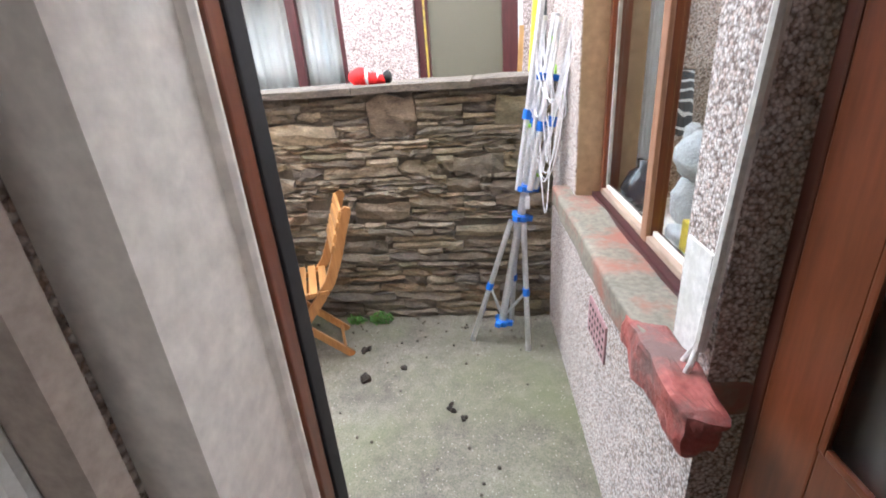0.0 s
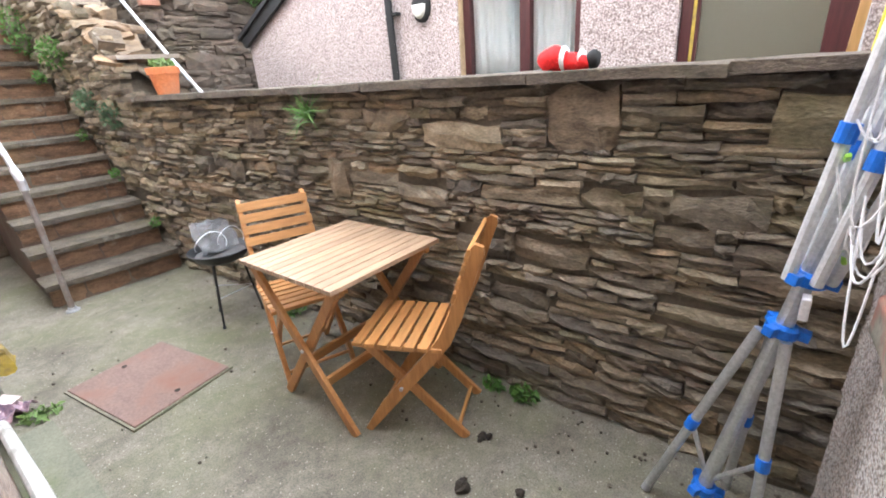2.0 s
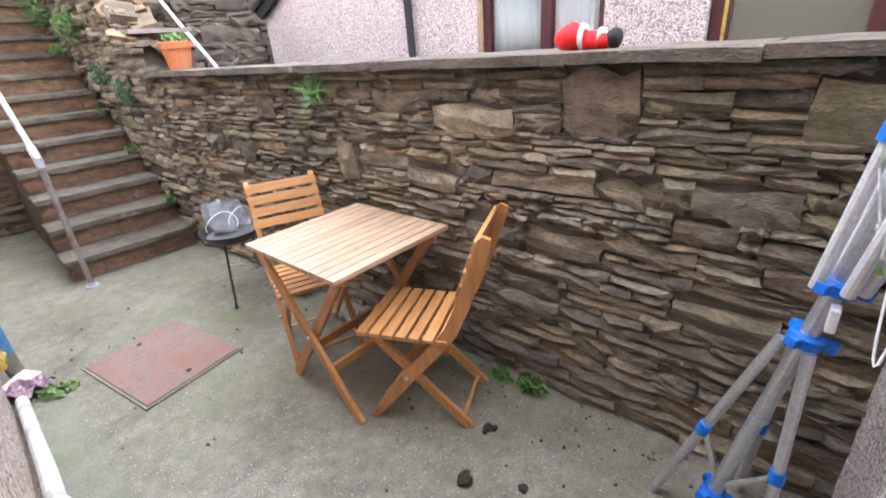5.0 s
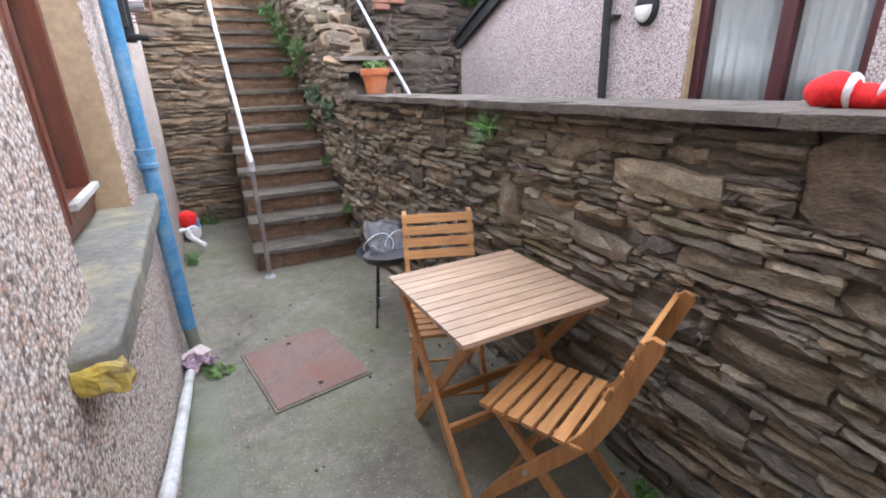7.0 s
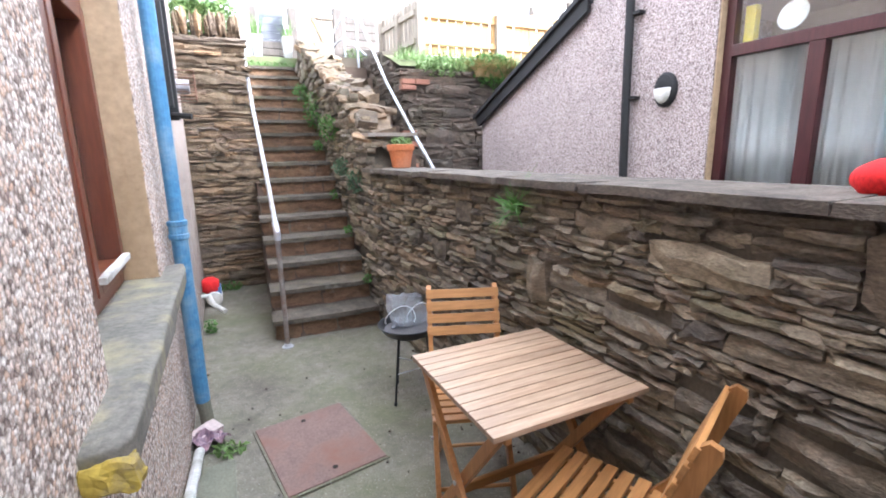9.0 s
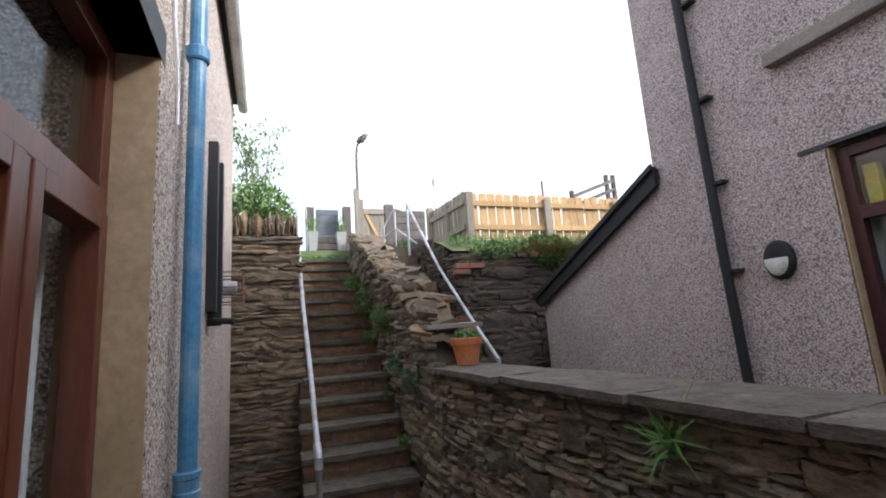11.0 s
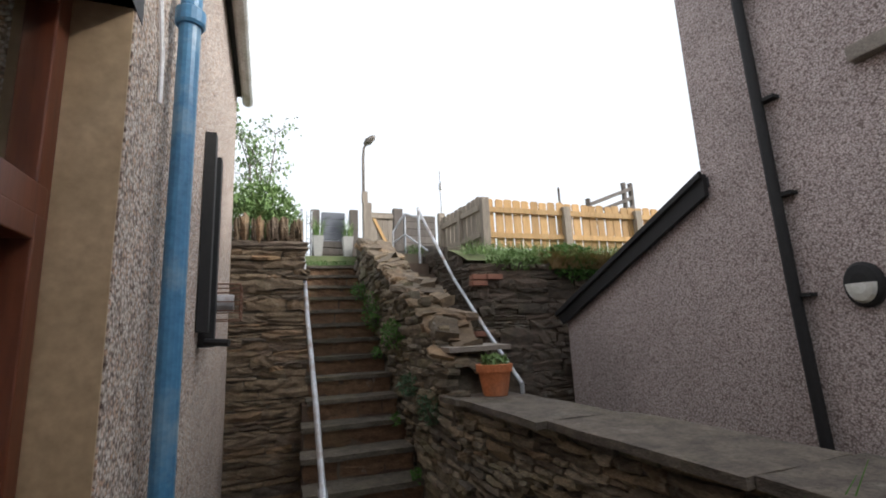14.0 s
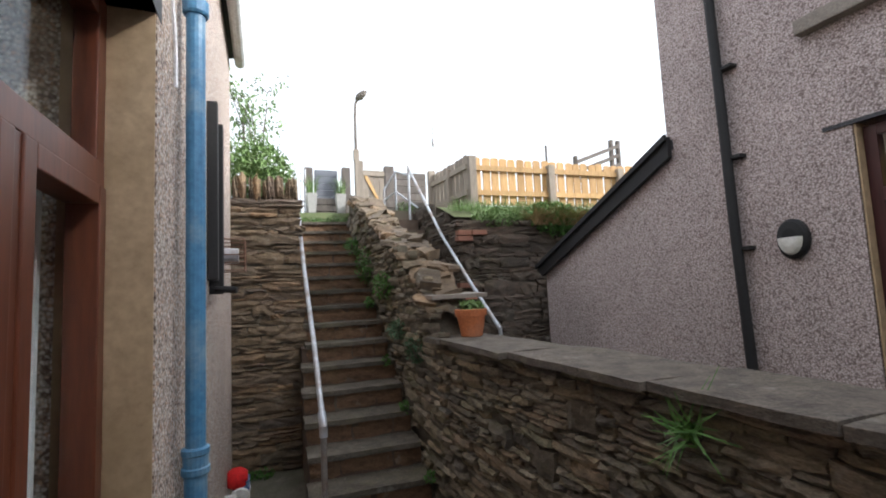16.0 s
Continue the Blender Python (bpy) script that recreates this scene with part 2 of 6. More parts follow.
# ---- the house beside the yard ----
HOUSE_TOP, WING_TOP, WX = 4.35, 2.85, 0.345
OUT = pose(0.045, 0, 0)
wb = bmesh.new()
# the unseen wall over the door is kept thin to let skylight past
for b in ((-0.2, WX, 0.503, 1.5, -0.05, HOUSE_TOP), (-0.12, WX, 2.62, 6.15, -0.05, HOUSE_TOP), (-0.12, WX, 1.5, 2.62, -0.05, 1.0),
          (-0.12, WX, 1.5, 2.62, 2.72, HOUSE_TOP), (-0.2, 0.1, -0.62, 0.503, 2.12, HOUSE_TOP), (-0.12, 0.15, -0.62, -0.47, -0.05, 2.12)):
    add_box(wb, *b)
tagged(part("wall_west", wb, DASH_WARM), "pebbledash house wall with a window and a door opening", "wall", kind="structure")

# ---- the wing across the end, its wall slightly askew ----
WING = Matrix.Translation((0.02, wing_y(0.02), 0)) @ Matrix.Rotation(math.atan(0.06), 4, "Z")
wb = bmesh.new()
for b in ((0.2, 0.36, -0.3, 0.0, -0.05, WING_TOP), (1.415, 2.06, -0.3, 0.0, -0.05, WING_TOP), (0.36, 1.415, -0.3, 0.0, -0.05, 0.92), (0.36, 1.415, -0.3, 0.0, 2.3, WING_TOP)):
    add_box(wb, *b, WING)
tagged(part("wall_south", wb, DASH), "pebbledash wing wall with a wide window", "wall", kind="structure")

# ---- boundary wall core and its coping ----
ys = [-0.45 + 0.25 * i for i in range(20)]
core = extrude_poly([(stone_x(y) + 0.03, y) for y in ys] + [(stone_x(y) + 0.36, y) for y in ys[::-1]], "z", -0.05, 1.388)
wall_east = tagged(part("wall_east", core, MORTAR), "old rubble stone boundary wall of thin brown courses", "wall", kind="structure")

# ---- stairs ----
RISE, GOING, N_STEPS, Y0 = 0.184, 0.285, 16, 4.15
STAIR_L, STAIR_R = 0.93, 1.83
stairs = thing("stairs", "steep outdoor flight of red-brown stone steps", "stairs", kind="structure")
sb = extrude_poly([(Y0 + 0.02, -0.03)] + [p for i in range(N_STEPS) for p in ((Y0 + 0.02 + GOING * i, RISE * (i + 1) - 0.04), (Y0 + 0.02 + GOING * (i + 1), RISE * (i + 1) - 0.04))] + [(Y0 + GOING * 16, -0.03)], "x", STAIR_L + 0.015, STAIR_R)
part("body", sb, STEP, stairs)

# ---- walls round the stairs ----
END_Y = 6.15
wb = box(-0.12, 1.0, END_Y + 0.05, END_Y + 0.4, -0.05, 2.84)
wall_end = tagged(part("wall_north", wb, MORTAR), "rubble stone retaining wall beside the steps", "wall", kind="structure")
wb = box(0.55, 0.9, END_Y + 0.4, 8.9, -0.05, 2.95)
tagged(part("wall_north_return", wb, MORTAR), "rubble stone retaining wall along the upper steps", "wall", kind="structure")


def ramp_z(y):
    """The broken top of the wall between the two flights."""
    return float(np.interp(y, [4.2, 4.35, 4.45, 4.7, 5.1, 5.5, 6.2, 7.2, 8.0, 9.0], [1.36, 1.36, 1.66, 1.88, 2.08, 2.28, 2.52, 2.92, 3.2, 3.4]))


ys = [4.3 + 0.1 * i for i in range(46)]
core = extrude_poly([(ys[0], -0.05)] + [(y, ramp_z(y) - 0.06) for y in ys] + [(ys[-1], -0.05)], "x", 1.87, 2.2)
wall_ramp = tagged(part("wall_stairs", core, MORTAR), "sloping rubble wall between two flights of steps", "wall", kind="structure")

# neighbour's flight and the retaining wall of the bank
sb = extrude_poly([(5.0, 0.3)] + [p for i in range(12) for p in ((5.0 + 0.28 * i, 0.75 + 0.195 * (i + 1)), (5.0 + 0.28 * (i + 1), 0.75 + 0.195 * (i + 1)))] + [(8.36, 0.3)], "x", 2.2, 2.95)
tagged(part("neighbour_stairs", sb, STEP), "second flight of stone steps next door", "stairs", kind="structure")
BANK_Y = 6.35
wb = box(2.99, 9.5, BANK_Y + 0.05, BANK_Y + 0.4, -0.05, 2.66)
add_box(wb, 2.99, 3.3, BANK_Y + 0.4, 8.66, -0.05, 2.74)
add_box(wb, 2.995, 3.4, 6.85, 8.66, 2.74, 2.86)
add_box(wb, 3.0, 3.4, 7.15, 8.66, 2.86, 3.03)
wall_bank = tagged(part("wall_bank", wb, MORTAR), "dark rubble retaining wall under the fence", "wall", kind="structure")

# upper terrace
ter = bmesh.new()
_g = {}
XS = [-60, -20, -6, -3, -1, 0.0, 0.55, 0.9, 1.4, 1.85, 2.2, 2.6, 3.02, 3.4, 4.2, 5.5, 7, 9, 14, 30, 80]
YS = [6.5, 6.9, 7.4, 8.0, 8.45, 8.6, 8.75, 9.2, 10.0, 11.5, 14, 20, 40, 120]
for i, x in enumerate(XS):
    for j, y in enumerate(YS):
        z = 2.93 + 0.22 * min(1, max(0, (y - 8.5) / 0.25)) + (0.0 if y < 12 else 0.02 * (y - 12))
        if x < 0.9:
            z = 2.84 + 0.25 * min(1, (0.9 - x) / 1.5) * min(1, (y - 6.5) / 2)
        if x > 2.9:
            z = 2.74 + 0.32 * min(1, (y - 6.5) / 0.8)
        _g[i, j] = ter.verts.new((x, y, z + 0.02 * noise.noise(Vector((x, y, 0)))))
for i in range(len(XS) - 1):
    for j in range(len(YS) - 1):
        if 0.5 < (XS[i] + XS[i + 1]) / 2 < 3.1 and (YS[j] + YS[j + 1]) / 2 < 8.5:
            continue
        ter.faces.new((_g[i, j], _g[i + 1, j], _g[i + 1, j + 1], _g[i, j + 1]))
tagged(part("terrace", ter, GRASSY), "grassy upper terrace above the retaining walls", "ground", kind="structure")

# ---- neighbour's house ----
FX = 3.97
nb = thing("neighbour_house", "pink-grey pebbledashed house with a lean-to beyond the boundary wall", "house")
for b in ((FX, FX + 0.3, 2.57, 3.9, -0.05, 5.3), (FX, FX + 0.3, 0.80, 1.46, -0.05, 5.3), (FX, FX + 0.3, 1.46, 2.57, -0.05, 1.1),
          (FX, FX + 0.3, 1.46, 2.57, 2.66, 5.3), (FX, FX + 0.3, -0.16, 0.80, 2.3, 5.3), (FX, FX + 0.3, -6.0, -0.16, -0.05, 5.3), (FX + 0.3, FX + 6, 3.6, 3.9, -0.05, 5.3)):
    part("wall", box(*b), DASH_PINK, nb)
part("lean_to_wall", extrude_poly([(3.9, -0.05), (5.88, -0.05), (5.88, 1.93), (3.9, 2.86)], "x", FX, FX + 4.5), DASH_PINK, nb)


# ---- more materials ----
def grained(name, a, b, rough=0.5, axis=0, scale=9.0, vary=0.15, relief=0.25, stain=None):
    """Wood: grain stretched along one axis of the part, tone by part."""
    m = material(name, a, rough)
    st = [scale] * 3
    st[axis] = scale * 0.12
    v = coords(m, tuple(st))
    n1 = noise_tex(m, v, 1.6, 6.0, 0.65)
    n2 = noise_tex(m, v, 9.0, 3.0)
    c = ramp(m, n1, [(0.28, a), (0.72, b)])
    c = blend(m, 0.3, c, ramp(m, n2, [(0.35, tuple(x * 0.5 for x in a)), (0.65, b)]))
    k = ramp(m, rand(m), [(0, (1 - vary,) * 3), (1, (1 + vary,) * 3)])
    c = blend(m, 1.0, c, k, "MULTIPLY")
    if stain:
        s = noise_tex(m, coords(m), 3.0, 6.0, 0.7)
        c = blend(m, ramp(m, s, [(0.64, (0, 0, 0)), (0.78, (0.8, 0.8, 0.8))]), c, stain)
    colour(m, c)
    bump(m, blend(m, 0.5, n1, n2), relief, 0.002)
    return m


TEAK = grained("oiled_hardwood", (0.42, 0.19, 0.06), (0.6, 0.31, 0.11), 0.42, 0)
TEAK_Y = grained("oiled_hardwood_long", (0.4, 0.175, 0.055), (0.56, 0.28, 0.1), 0.42, 1)
TEAK_Z = grained("oiled_hardwood_upright", (0.38, 0.165, 0.05), (0.55, 0.27, 0.095), 0.42, 2)
TABLETOP = grained("worn_tabletop", (0.35, 0.22, 0.135), (0.56, 0.41, 0.285), 0.38, 0, 9.0, 0.1)
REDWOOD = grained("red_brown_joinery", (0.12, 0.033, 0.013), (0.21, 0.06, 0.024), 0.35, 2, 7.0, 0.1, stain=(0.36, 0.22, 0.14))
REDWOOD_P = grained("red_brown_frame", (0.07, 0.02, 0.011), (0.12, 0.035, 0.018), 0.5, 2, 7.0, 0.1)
CASEMENT = grained("red_brown_casement", (0.08, 0.021, 0.01), (0.15, 0.042, 0.018), 0.38, 2, 7.0, 0.1)
PURPLE = grained("plum_joinery", (0.042, 0.012, 0.014), (0.075, 0.02, 0.022), 0.35, 2, 7.0, 0.1)
FENCE = grained("fence_board", (0.46, 0.27, 0.1), (0.66, 0.42, 0.19), 0.75, 2, 6.0, 0.18)
FENCE_GREY = grained("weathered_board", (0.24, 0.2, 0.16), (0.38, 0.32, 0.26), 0.85, 2, 6.0, 0.18)
POSTWOOD = grained("dark_post", (0.1, 0.085, 0.075), (0.2, 0.17, 0.15), 0.85, 2, 6.0, 0.18)
SLATEWOOD = grained("grey_painted_board", (0.14, 0.15, 0.18), (0.22, 0.23, 0.26), 0.8, 0, 6.0, 0.15)
PALEALU = mottled("pale_aluminium", (0.6, 0.61, 0.64), (0.7, 0.71, 0.73), 20.0, 0.45, 0.05, 0.002, 90.0, metal=0.35)
ALU = mottled("dull_aluminium", (0.56, 0.57, 0.6), (0.68, 0.69, 0.71), 20.0, 0.38, 0.08, 0.002, 90.0, metal=0.85)
GALV = mottled("galvanised_pipe", (0.42, 0.44, 0.48), (0.6, 0.62, 0.66), 14.0, 0.45, 0.15, 0.002, 80.0, metal=0.5, stain=(0.33, 0.27, 0.24), stain_scale=5.0)
BLUEPL = mottled("blue_plastic", (0.01, 0.12, 0.55), (0.015, 0.17, 0.68), 10.0, 0.4, 0.05)
BLUEPIPE = mottled("blue_pipe_paint", (0.05, 0.17, 0.32), (0.075, 0.225, 0.39), 5.0, 0.42, 0.15, 0.003, 40.0, stain=(0.22, 0.34, 0.44), stain_scale=4.0)
WHITEPL = mottled("white_plastic", (0.66, 0.65, 0.62), (0.78, 0.77, 0.74), 8.0, 0.45, 0.1, stain=(0.5, 0.48, 0.42), stain_scale=4.0)
PIPEGREY = mottled("dirty_white_pipe", (0.5, 0.5, 0.48), (0.64, 0.63, 0.6), 6.0, 0.5, 0.1, stain=(0.3, 0.29, 0.25), stain_scale=5.0)
LINE = mottled("clothes_line", (0.7, 0.7, 0.74), (0.82, 0.82, 0.85), 30.0, 0.5, 0.0)
GREENPL = mottled("lime_plastic", (0.28, 0.6, 0.05), (0.36, 0.7, 0.09), 20.0, 0.45, 0.0)
TERRA = mottled("terracotta", (0.5, 0.15, 0.05), (0.62, 0.22, 0.09), 7.0, 0.8, 0.2, 0.003, 60.0, stain=(0.42, 0.2, 0.12))
RUSTY = mottled("rusty_plate", (0.16, 0.1, 0.085), (0.24, 0.16, 0.135), 5.0, 0.8, 0.35, 0.003, 80.0, stain=(0.2, 0.1, 0.07), stain_scale=2.5)
SILL = mottled("sill_stone", (0.1, 0.094, 0.08), (0.2, 0.187, 0.157), 9.0, 0.85, 0.6, 0.01, 55.0, stain=(0.27, 0.245, 0.15), stain_scale=5.0)
SILL_RED = mottled("painted_sill", (0.15, 0.135, 0.105), (0.27, 0.245, 0.195), 7.0, 0.8, 0.5, 0.008, 55.0, stain=(0.3, 0.12, 0.085), stain_scale=6.0)
REDPAINT = mottled("flaking_red_paint", (0.28, 0.055, 0.045), (0.4, 0.12, 0.1), 14.0, 0.7, 0.8, 0.012, 60.0, stain=(0.17, 0.1, 0.09), stain_scale=9.0)
YELLOWP = mottled("yellow_lichen_paint", (0.3, 0.21, 0.03), (0.46, 0.34, 0.05), 12.0, 0.8, 0.4, 0.005, 50.0, stain=(0.16, 0.13, 0.08), stain_scale=9.0)
LEAF = mottled("leaf_green", (0.05, 0.13, 0.02), (0.11, 0.24, 0.045), 14.0, 0.55, 0.0)
LEAF_PALE = mottled("pale_leaf", (0.11, 0.2, 0.05), (0.2, 0.3, 0.1), 14.0, 0.55, 0.0)
LEAF_BLUE = mottled("grey_green_leaf", (0.06, 0.12, 0.06), (0.12, 0.2, 0.11), 14.0, 0.6, 0.0)
STRAW = mottled("dry_grass", (0.3, 0.2, 0.09), (0.45, 0.32, 0.16), 9.0, 0.8, 0.0)
BARK = mottled("bark", (0.12, 0.1, 0.08), (0.2, 0.17, 0.14), 9.0, 0.9, 0.4)
REDCLOTH = mottled("red_felt", (0.62, 0.01, 0.012), (0.75, 0.02, 0.02), 30.0, 0.85, 0.2)
FLUFF = mottled("white_fluff", (0.72, 0.71, 0.7), (0.85, 0.84, 0.83), 40.0, 0.95, 0.5, 0.006)
PLUSH = mottled("grey_plush", (0.42, 0.43, 0.44), (0.6, 0.61, 0.62), 30.0, 0.95, 0.8, 0.01, 120.0)
LACE = mottled("net_curtain", (0.88, 0.88, 0.87), (0.93, 0.93, 0.93), 20.0, 0.9, 0.2)
COAL = mottled("barbecue_enamel", (0.012, 0.013, 0.016), (0.025, 0.027, 0.03), 9.0, 0.4, 0.1)
BLUEGREY = mottled("pale_blue_wall", (0.5, 0.53, 0.57), (0.57, 0.6, 0.63), 3.0, 0.8, 0.0)
AMBER = mottled("amber_wallpaper", (0.5, 0.34, 0.12), (0.58, 0.42, 0.18), 3.0, 0.8, 0.0)
# dark wall tone that puts the dimness of an unlit room into colour
DARKROOM = mottled("dim_toned_room", (0.1, 0.085, 0.07), (0.16, 0.14, 0.11), 2.0, 0.9, 0.0)
BRICK = mottled("red_brick", (0.2, 0.085, 0.055), (0.32, 0.15, 0.1), 12.0, 0.9, 0.4, vary=0.25)
YELLOW = mottled("yellow_plastic", (0.65, 0.5, 0.03), (0.75, 0.6, 0.06), 12.0, 0.5, 0.0)
GREENCLOTH = mottled("green_netting", (0.02, 0.22, 0.13), (0.05, 0.32, 0.2), 12.0, 0.7, 0.0)
TERRYGREY = mottled("planter_grey", (0.36, 0.35, 0.33), (0.46, 0.45, 0.42), 9.0, 0.8, 0.2)
DIRT = mottled("dark_dirt", (0.018, 0.014, 0.01), (0.04, 0.03, 0.022), 20.0, 0.95, 0.5)


def glass_material(name, tint=(1, 1, 1), rough=0.0):
    m = material(name, tint, rough)
    t = m.node_tree.nodes["Principled BSDF"]
    t.inputs["Transmission Weight"].default_value = 1.0
    t.inputs["IOR"].default_value = 1.45
    return m


def thin_glass(name, gloss):
    m = material(name, (1, 1, 1), 0.0)
    mix = N(m, "ShaderNodeMixShader")
    mix.inputs[0].default_value = gloss
    clear, shine = N(m, "ShaderNodeBsdfTransparent"), N(m, "ShaderNodeBsdfGlossy")
    clear.inputs["Color"].default_value = (0.96, 0.98, 0.98, 1)
    shine.inputs["Roughness"].default_value = 0.02
    wire(m, clear.outputs[0], mix.inputs[1])
    wire(m, shine.outputs[0], mix.inputs[2])
    wire(m, mix.outputs[0], m.node_tree.nodes["Material Output"].inputs["Surface"])
    return m


GLASS = thin_glass("window_glass", 0.07)
FROST = glass_material("frosted_glass", (0.8, 0.86, 0.88), 0.35)
OBSCURE = glass_material("obscured_glass", (0.2, 0.185, 0.14), 0.25)
OBSCURE.node_tree.nodes["Principled BSDF"].inputs["Transmission Weight"].default_value = 0.45
BAG = glass_material("clear_polythene", (0.62, 0.63, 0.66), 0.22)
BAG.node_tree.nodes["Principled BSDF"].inputs["Transmission Weight"].default_value = 0.7


def pane(x0, x1, y0, y1, z0, z1, parent, mat=None, m=None, name="pane"):
    ob = part(name, box(x0, x1, y0, y1, z0, z1, m), mat or GLASS, parent)
    ob.visible_shadow = False
    return ob


# ---- table ----
def build_table():
    t = thing("folding_table", "square oiled hardwood folding table with a slatted top", "table", m=pose(1.61, 1.595, 0, 0, 0, 0))
    h = 0.325
    n = 12
    for i in range(n):
        w = 2 * h / n
        part("slat", box(-h, h, -h + w * i + 0.0025, -h + w * (i + 1) - 0.0025, 0.702, 0.722), TABLETOP, t, bevel=0.002)
    for s in (-1, 1):
        part("top_rail", box(s * 0.26 - 0.012, s * 0.26 + 0.012, -h + 0.02, h - 0.02, 0.668, 0.702), TEAK_Y, t, bevel=0.003)
    for s in (-1, 1):
        part("leg", beam((s * 0.29, -0.29, 0.0), (s * 0.29, 0.27, 0.69), 0.022, 0.045), TEAK_Z, t, bevel=0.004)
        part("leg", beam((s * 0.262, 0.24, 0.0), (s * 0.262, -0.27, 0.69), 0.022, 0.045), TEAK_Z, t, bevel=0.004)
        part("bolt", moved(lathe([(0.009, -0.004), (0.009, 0.03)], 10), pose(s * 0.302 - (0.0 if s > 0 else 0.0), -0.012, 0.34, 0, -90 if s > 0 else 90, 0)), GALV, t)
    part("stretcher", beam((-0.28, -0.12, 0.205), (0.28, -0.12, 0.205), 0.018, 0.05, (0, 1, 0.2)), TEAK, t, bevel=0.003)
    part("stretcher", beam((-0.26, 0.1, 0.2), (0.26, 0.1, 0.2), 0.018, 0.05, (0, 1, 0.2)), TEAK, t, bevel=0.003)
    return t


build_table()


# ---- chairs ----
def bar_along(pts, w, h, x):
    """A flat bent side rail in the plane x: width across x, depth h along the curve's normal."""
    bm = bmesh.new()
    L = []
    for i, (y, z) in enumerate(pts):
        a, b = pts[max(i - 1, 0)], pts[min(i + 1, len(pts) - 1)]
        d = Vector((b[0] - a[0], b[1] - a[1])).normalized()
        nrm = Vector((-d.y, d.x)) * h / 2
        k = 0.55 if i in (0, len(pts) - 1) else 1.0
        L.append([bm.verts.new((x + sx * w / 2, y + k * sn * nrm.x, z + k * sn * nrm.y)) for sx, sn in ((-1, -1), (1, -1), (1, 1), (-1, 1))])
    for q, s in zip(L, L[1:]):
        for k in range(4):
            bm.faces.new((q[k], q[(k + 1) % 4], s[(k + 1) % 4], s[k]))
    bm.faces.new(L[0][::-1])
    bm.faces.new(L[-1])
    return bm


def build_chair(label, m):
    """Faces +y; the back is at -y."""
    c = thing("folding_chair", label, "chair", "chairs at the table", m)
    side = [(0.2, 0.0), (0.1, 0.14), (0.0, 0.265), (-0.1, 0.385), (-0.18, 0.49), (-0.228, 0.6), (-0.262, 0.7), (-0.292, 0.79), (-0.32, 0.865), (-0.328, 0.885)]
    for s in (-1, 1):
        part("back_leg", bar_along(side, 0.022, 0.052, s * 0.17), TEAK_Z, c)
        part("front_leg", beam((s * 0.142, 0.17, 0.425), (s * 0.142, -0.235, 0.0), 0.02, 0.04), TEAK_Z, c, bevel=0.003)
        part("seat_rail", box(s * 0.142 - 0.011, s * 0.142 + 0.011, -0.15, 0.19, 0.405, 0.436), TEAK_Y, c, bevel=0.003)
        part("bolt", moved(lathe([(0.008, 0), (0.008, 0.012)], 10), pose(s * 0.181, 0.02, 0.245, 0, 90 * s, 0)), GALV, c)
    for i in range(7):
        y = -0.165 + i * 0.056
        part("seat_slat", box(-0.19, 0.19, y, y + 0.042, 0.436, 0.454), TEAK, c, bevel=0.003)
    for i in range(4):
        z = 0.655 + i * 0.058
        part("back_slat", moved(box(-0.185, 0.185, -0.008, 0.008, 0, 0.046), pose(0, float(np.interp(z, [0.6, 0.88], [-0.206, -0.304])) + 0.008, z, 19)), TEAK, c, bevel=0.003)
    part("foot_bar", tube([(-0.142, -0.2, 0.04), (0.142, -0.2, 0.04)], 0.009), TEAK, c)
    part("foot_bar", tube([(-0.17, 0.15, 0.07), (0.17, 0.15, 0.07)], 0.009), TEAK, c)
    return c


build_chair("orange-brown slatted hardwood folding chair pulled up to the table", pose(1.622, 1.18, 0, 0, 0, 23.5))
build_chair("orange-brown slatted hardwood folding chair by the barbecue", pose(1.585, 1.955, 0, 0, 0, 159))

# ---- inspection cover ----
mh = thing("manhole_cover", "rust-brown steel inspection cover set in the concrete", "manhole cover", m=pose(0.965, 2.565, 0, 0, 0, 9))
cov = box(-0.255, 0.255, -0.32, 0.32, -0.03, 0.016)
part("plate", cov, RUSTY, mh, bevel=0.006)
part("frame", extrude_poly([(-0.268, -0.333), (0.268, -0.333), (0.268, 0.333), (-0.268, 0.333)], "z", -0.03, 0.009), CONCRETE, mh)
for k in (-1, 1):
    part("lifting_hole", moved(lathe([(0.014, 0), (0.014, 0.002)], 12), pose(0.0, k * 0.25, 0.0165)), DIRT, mh)


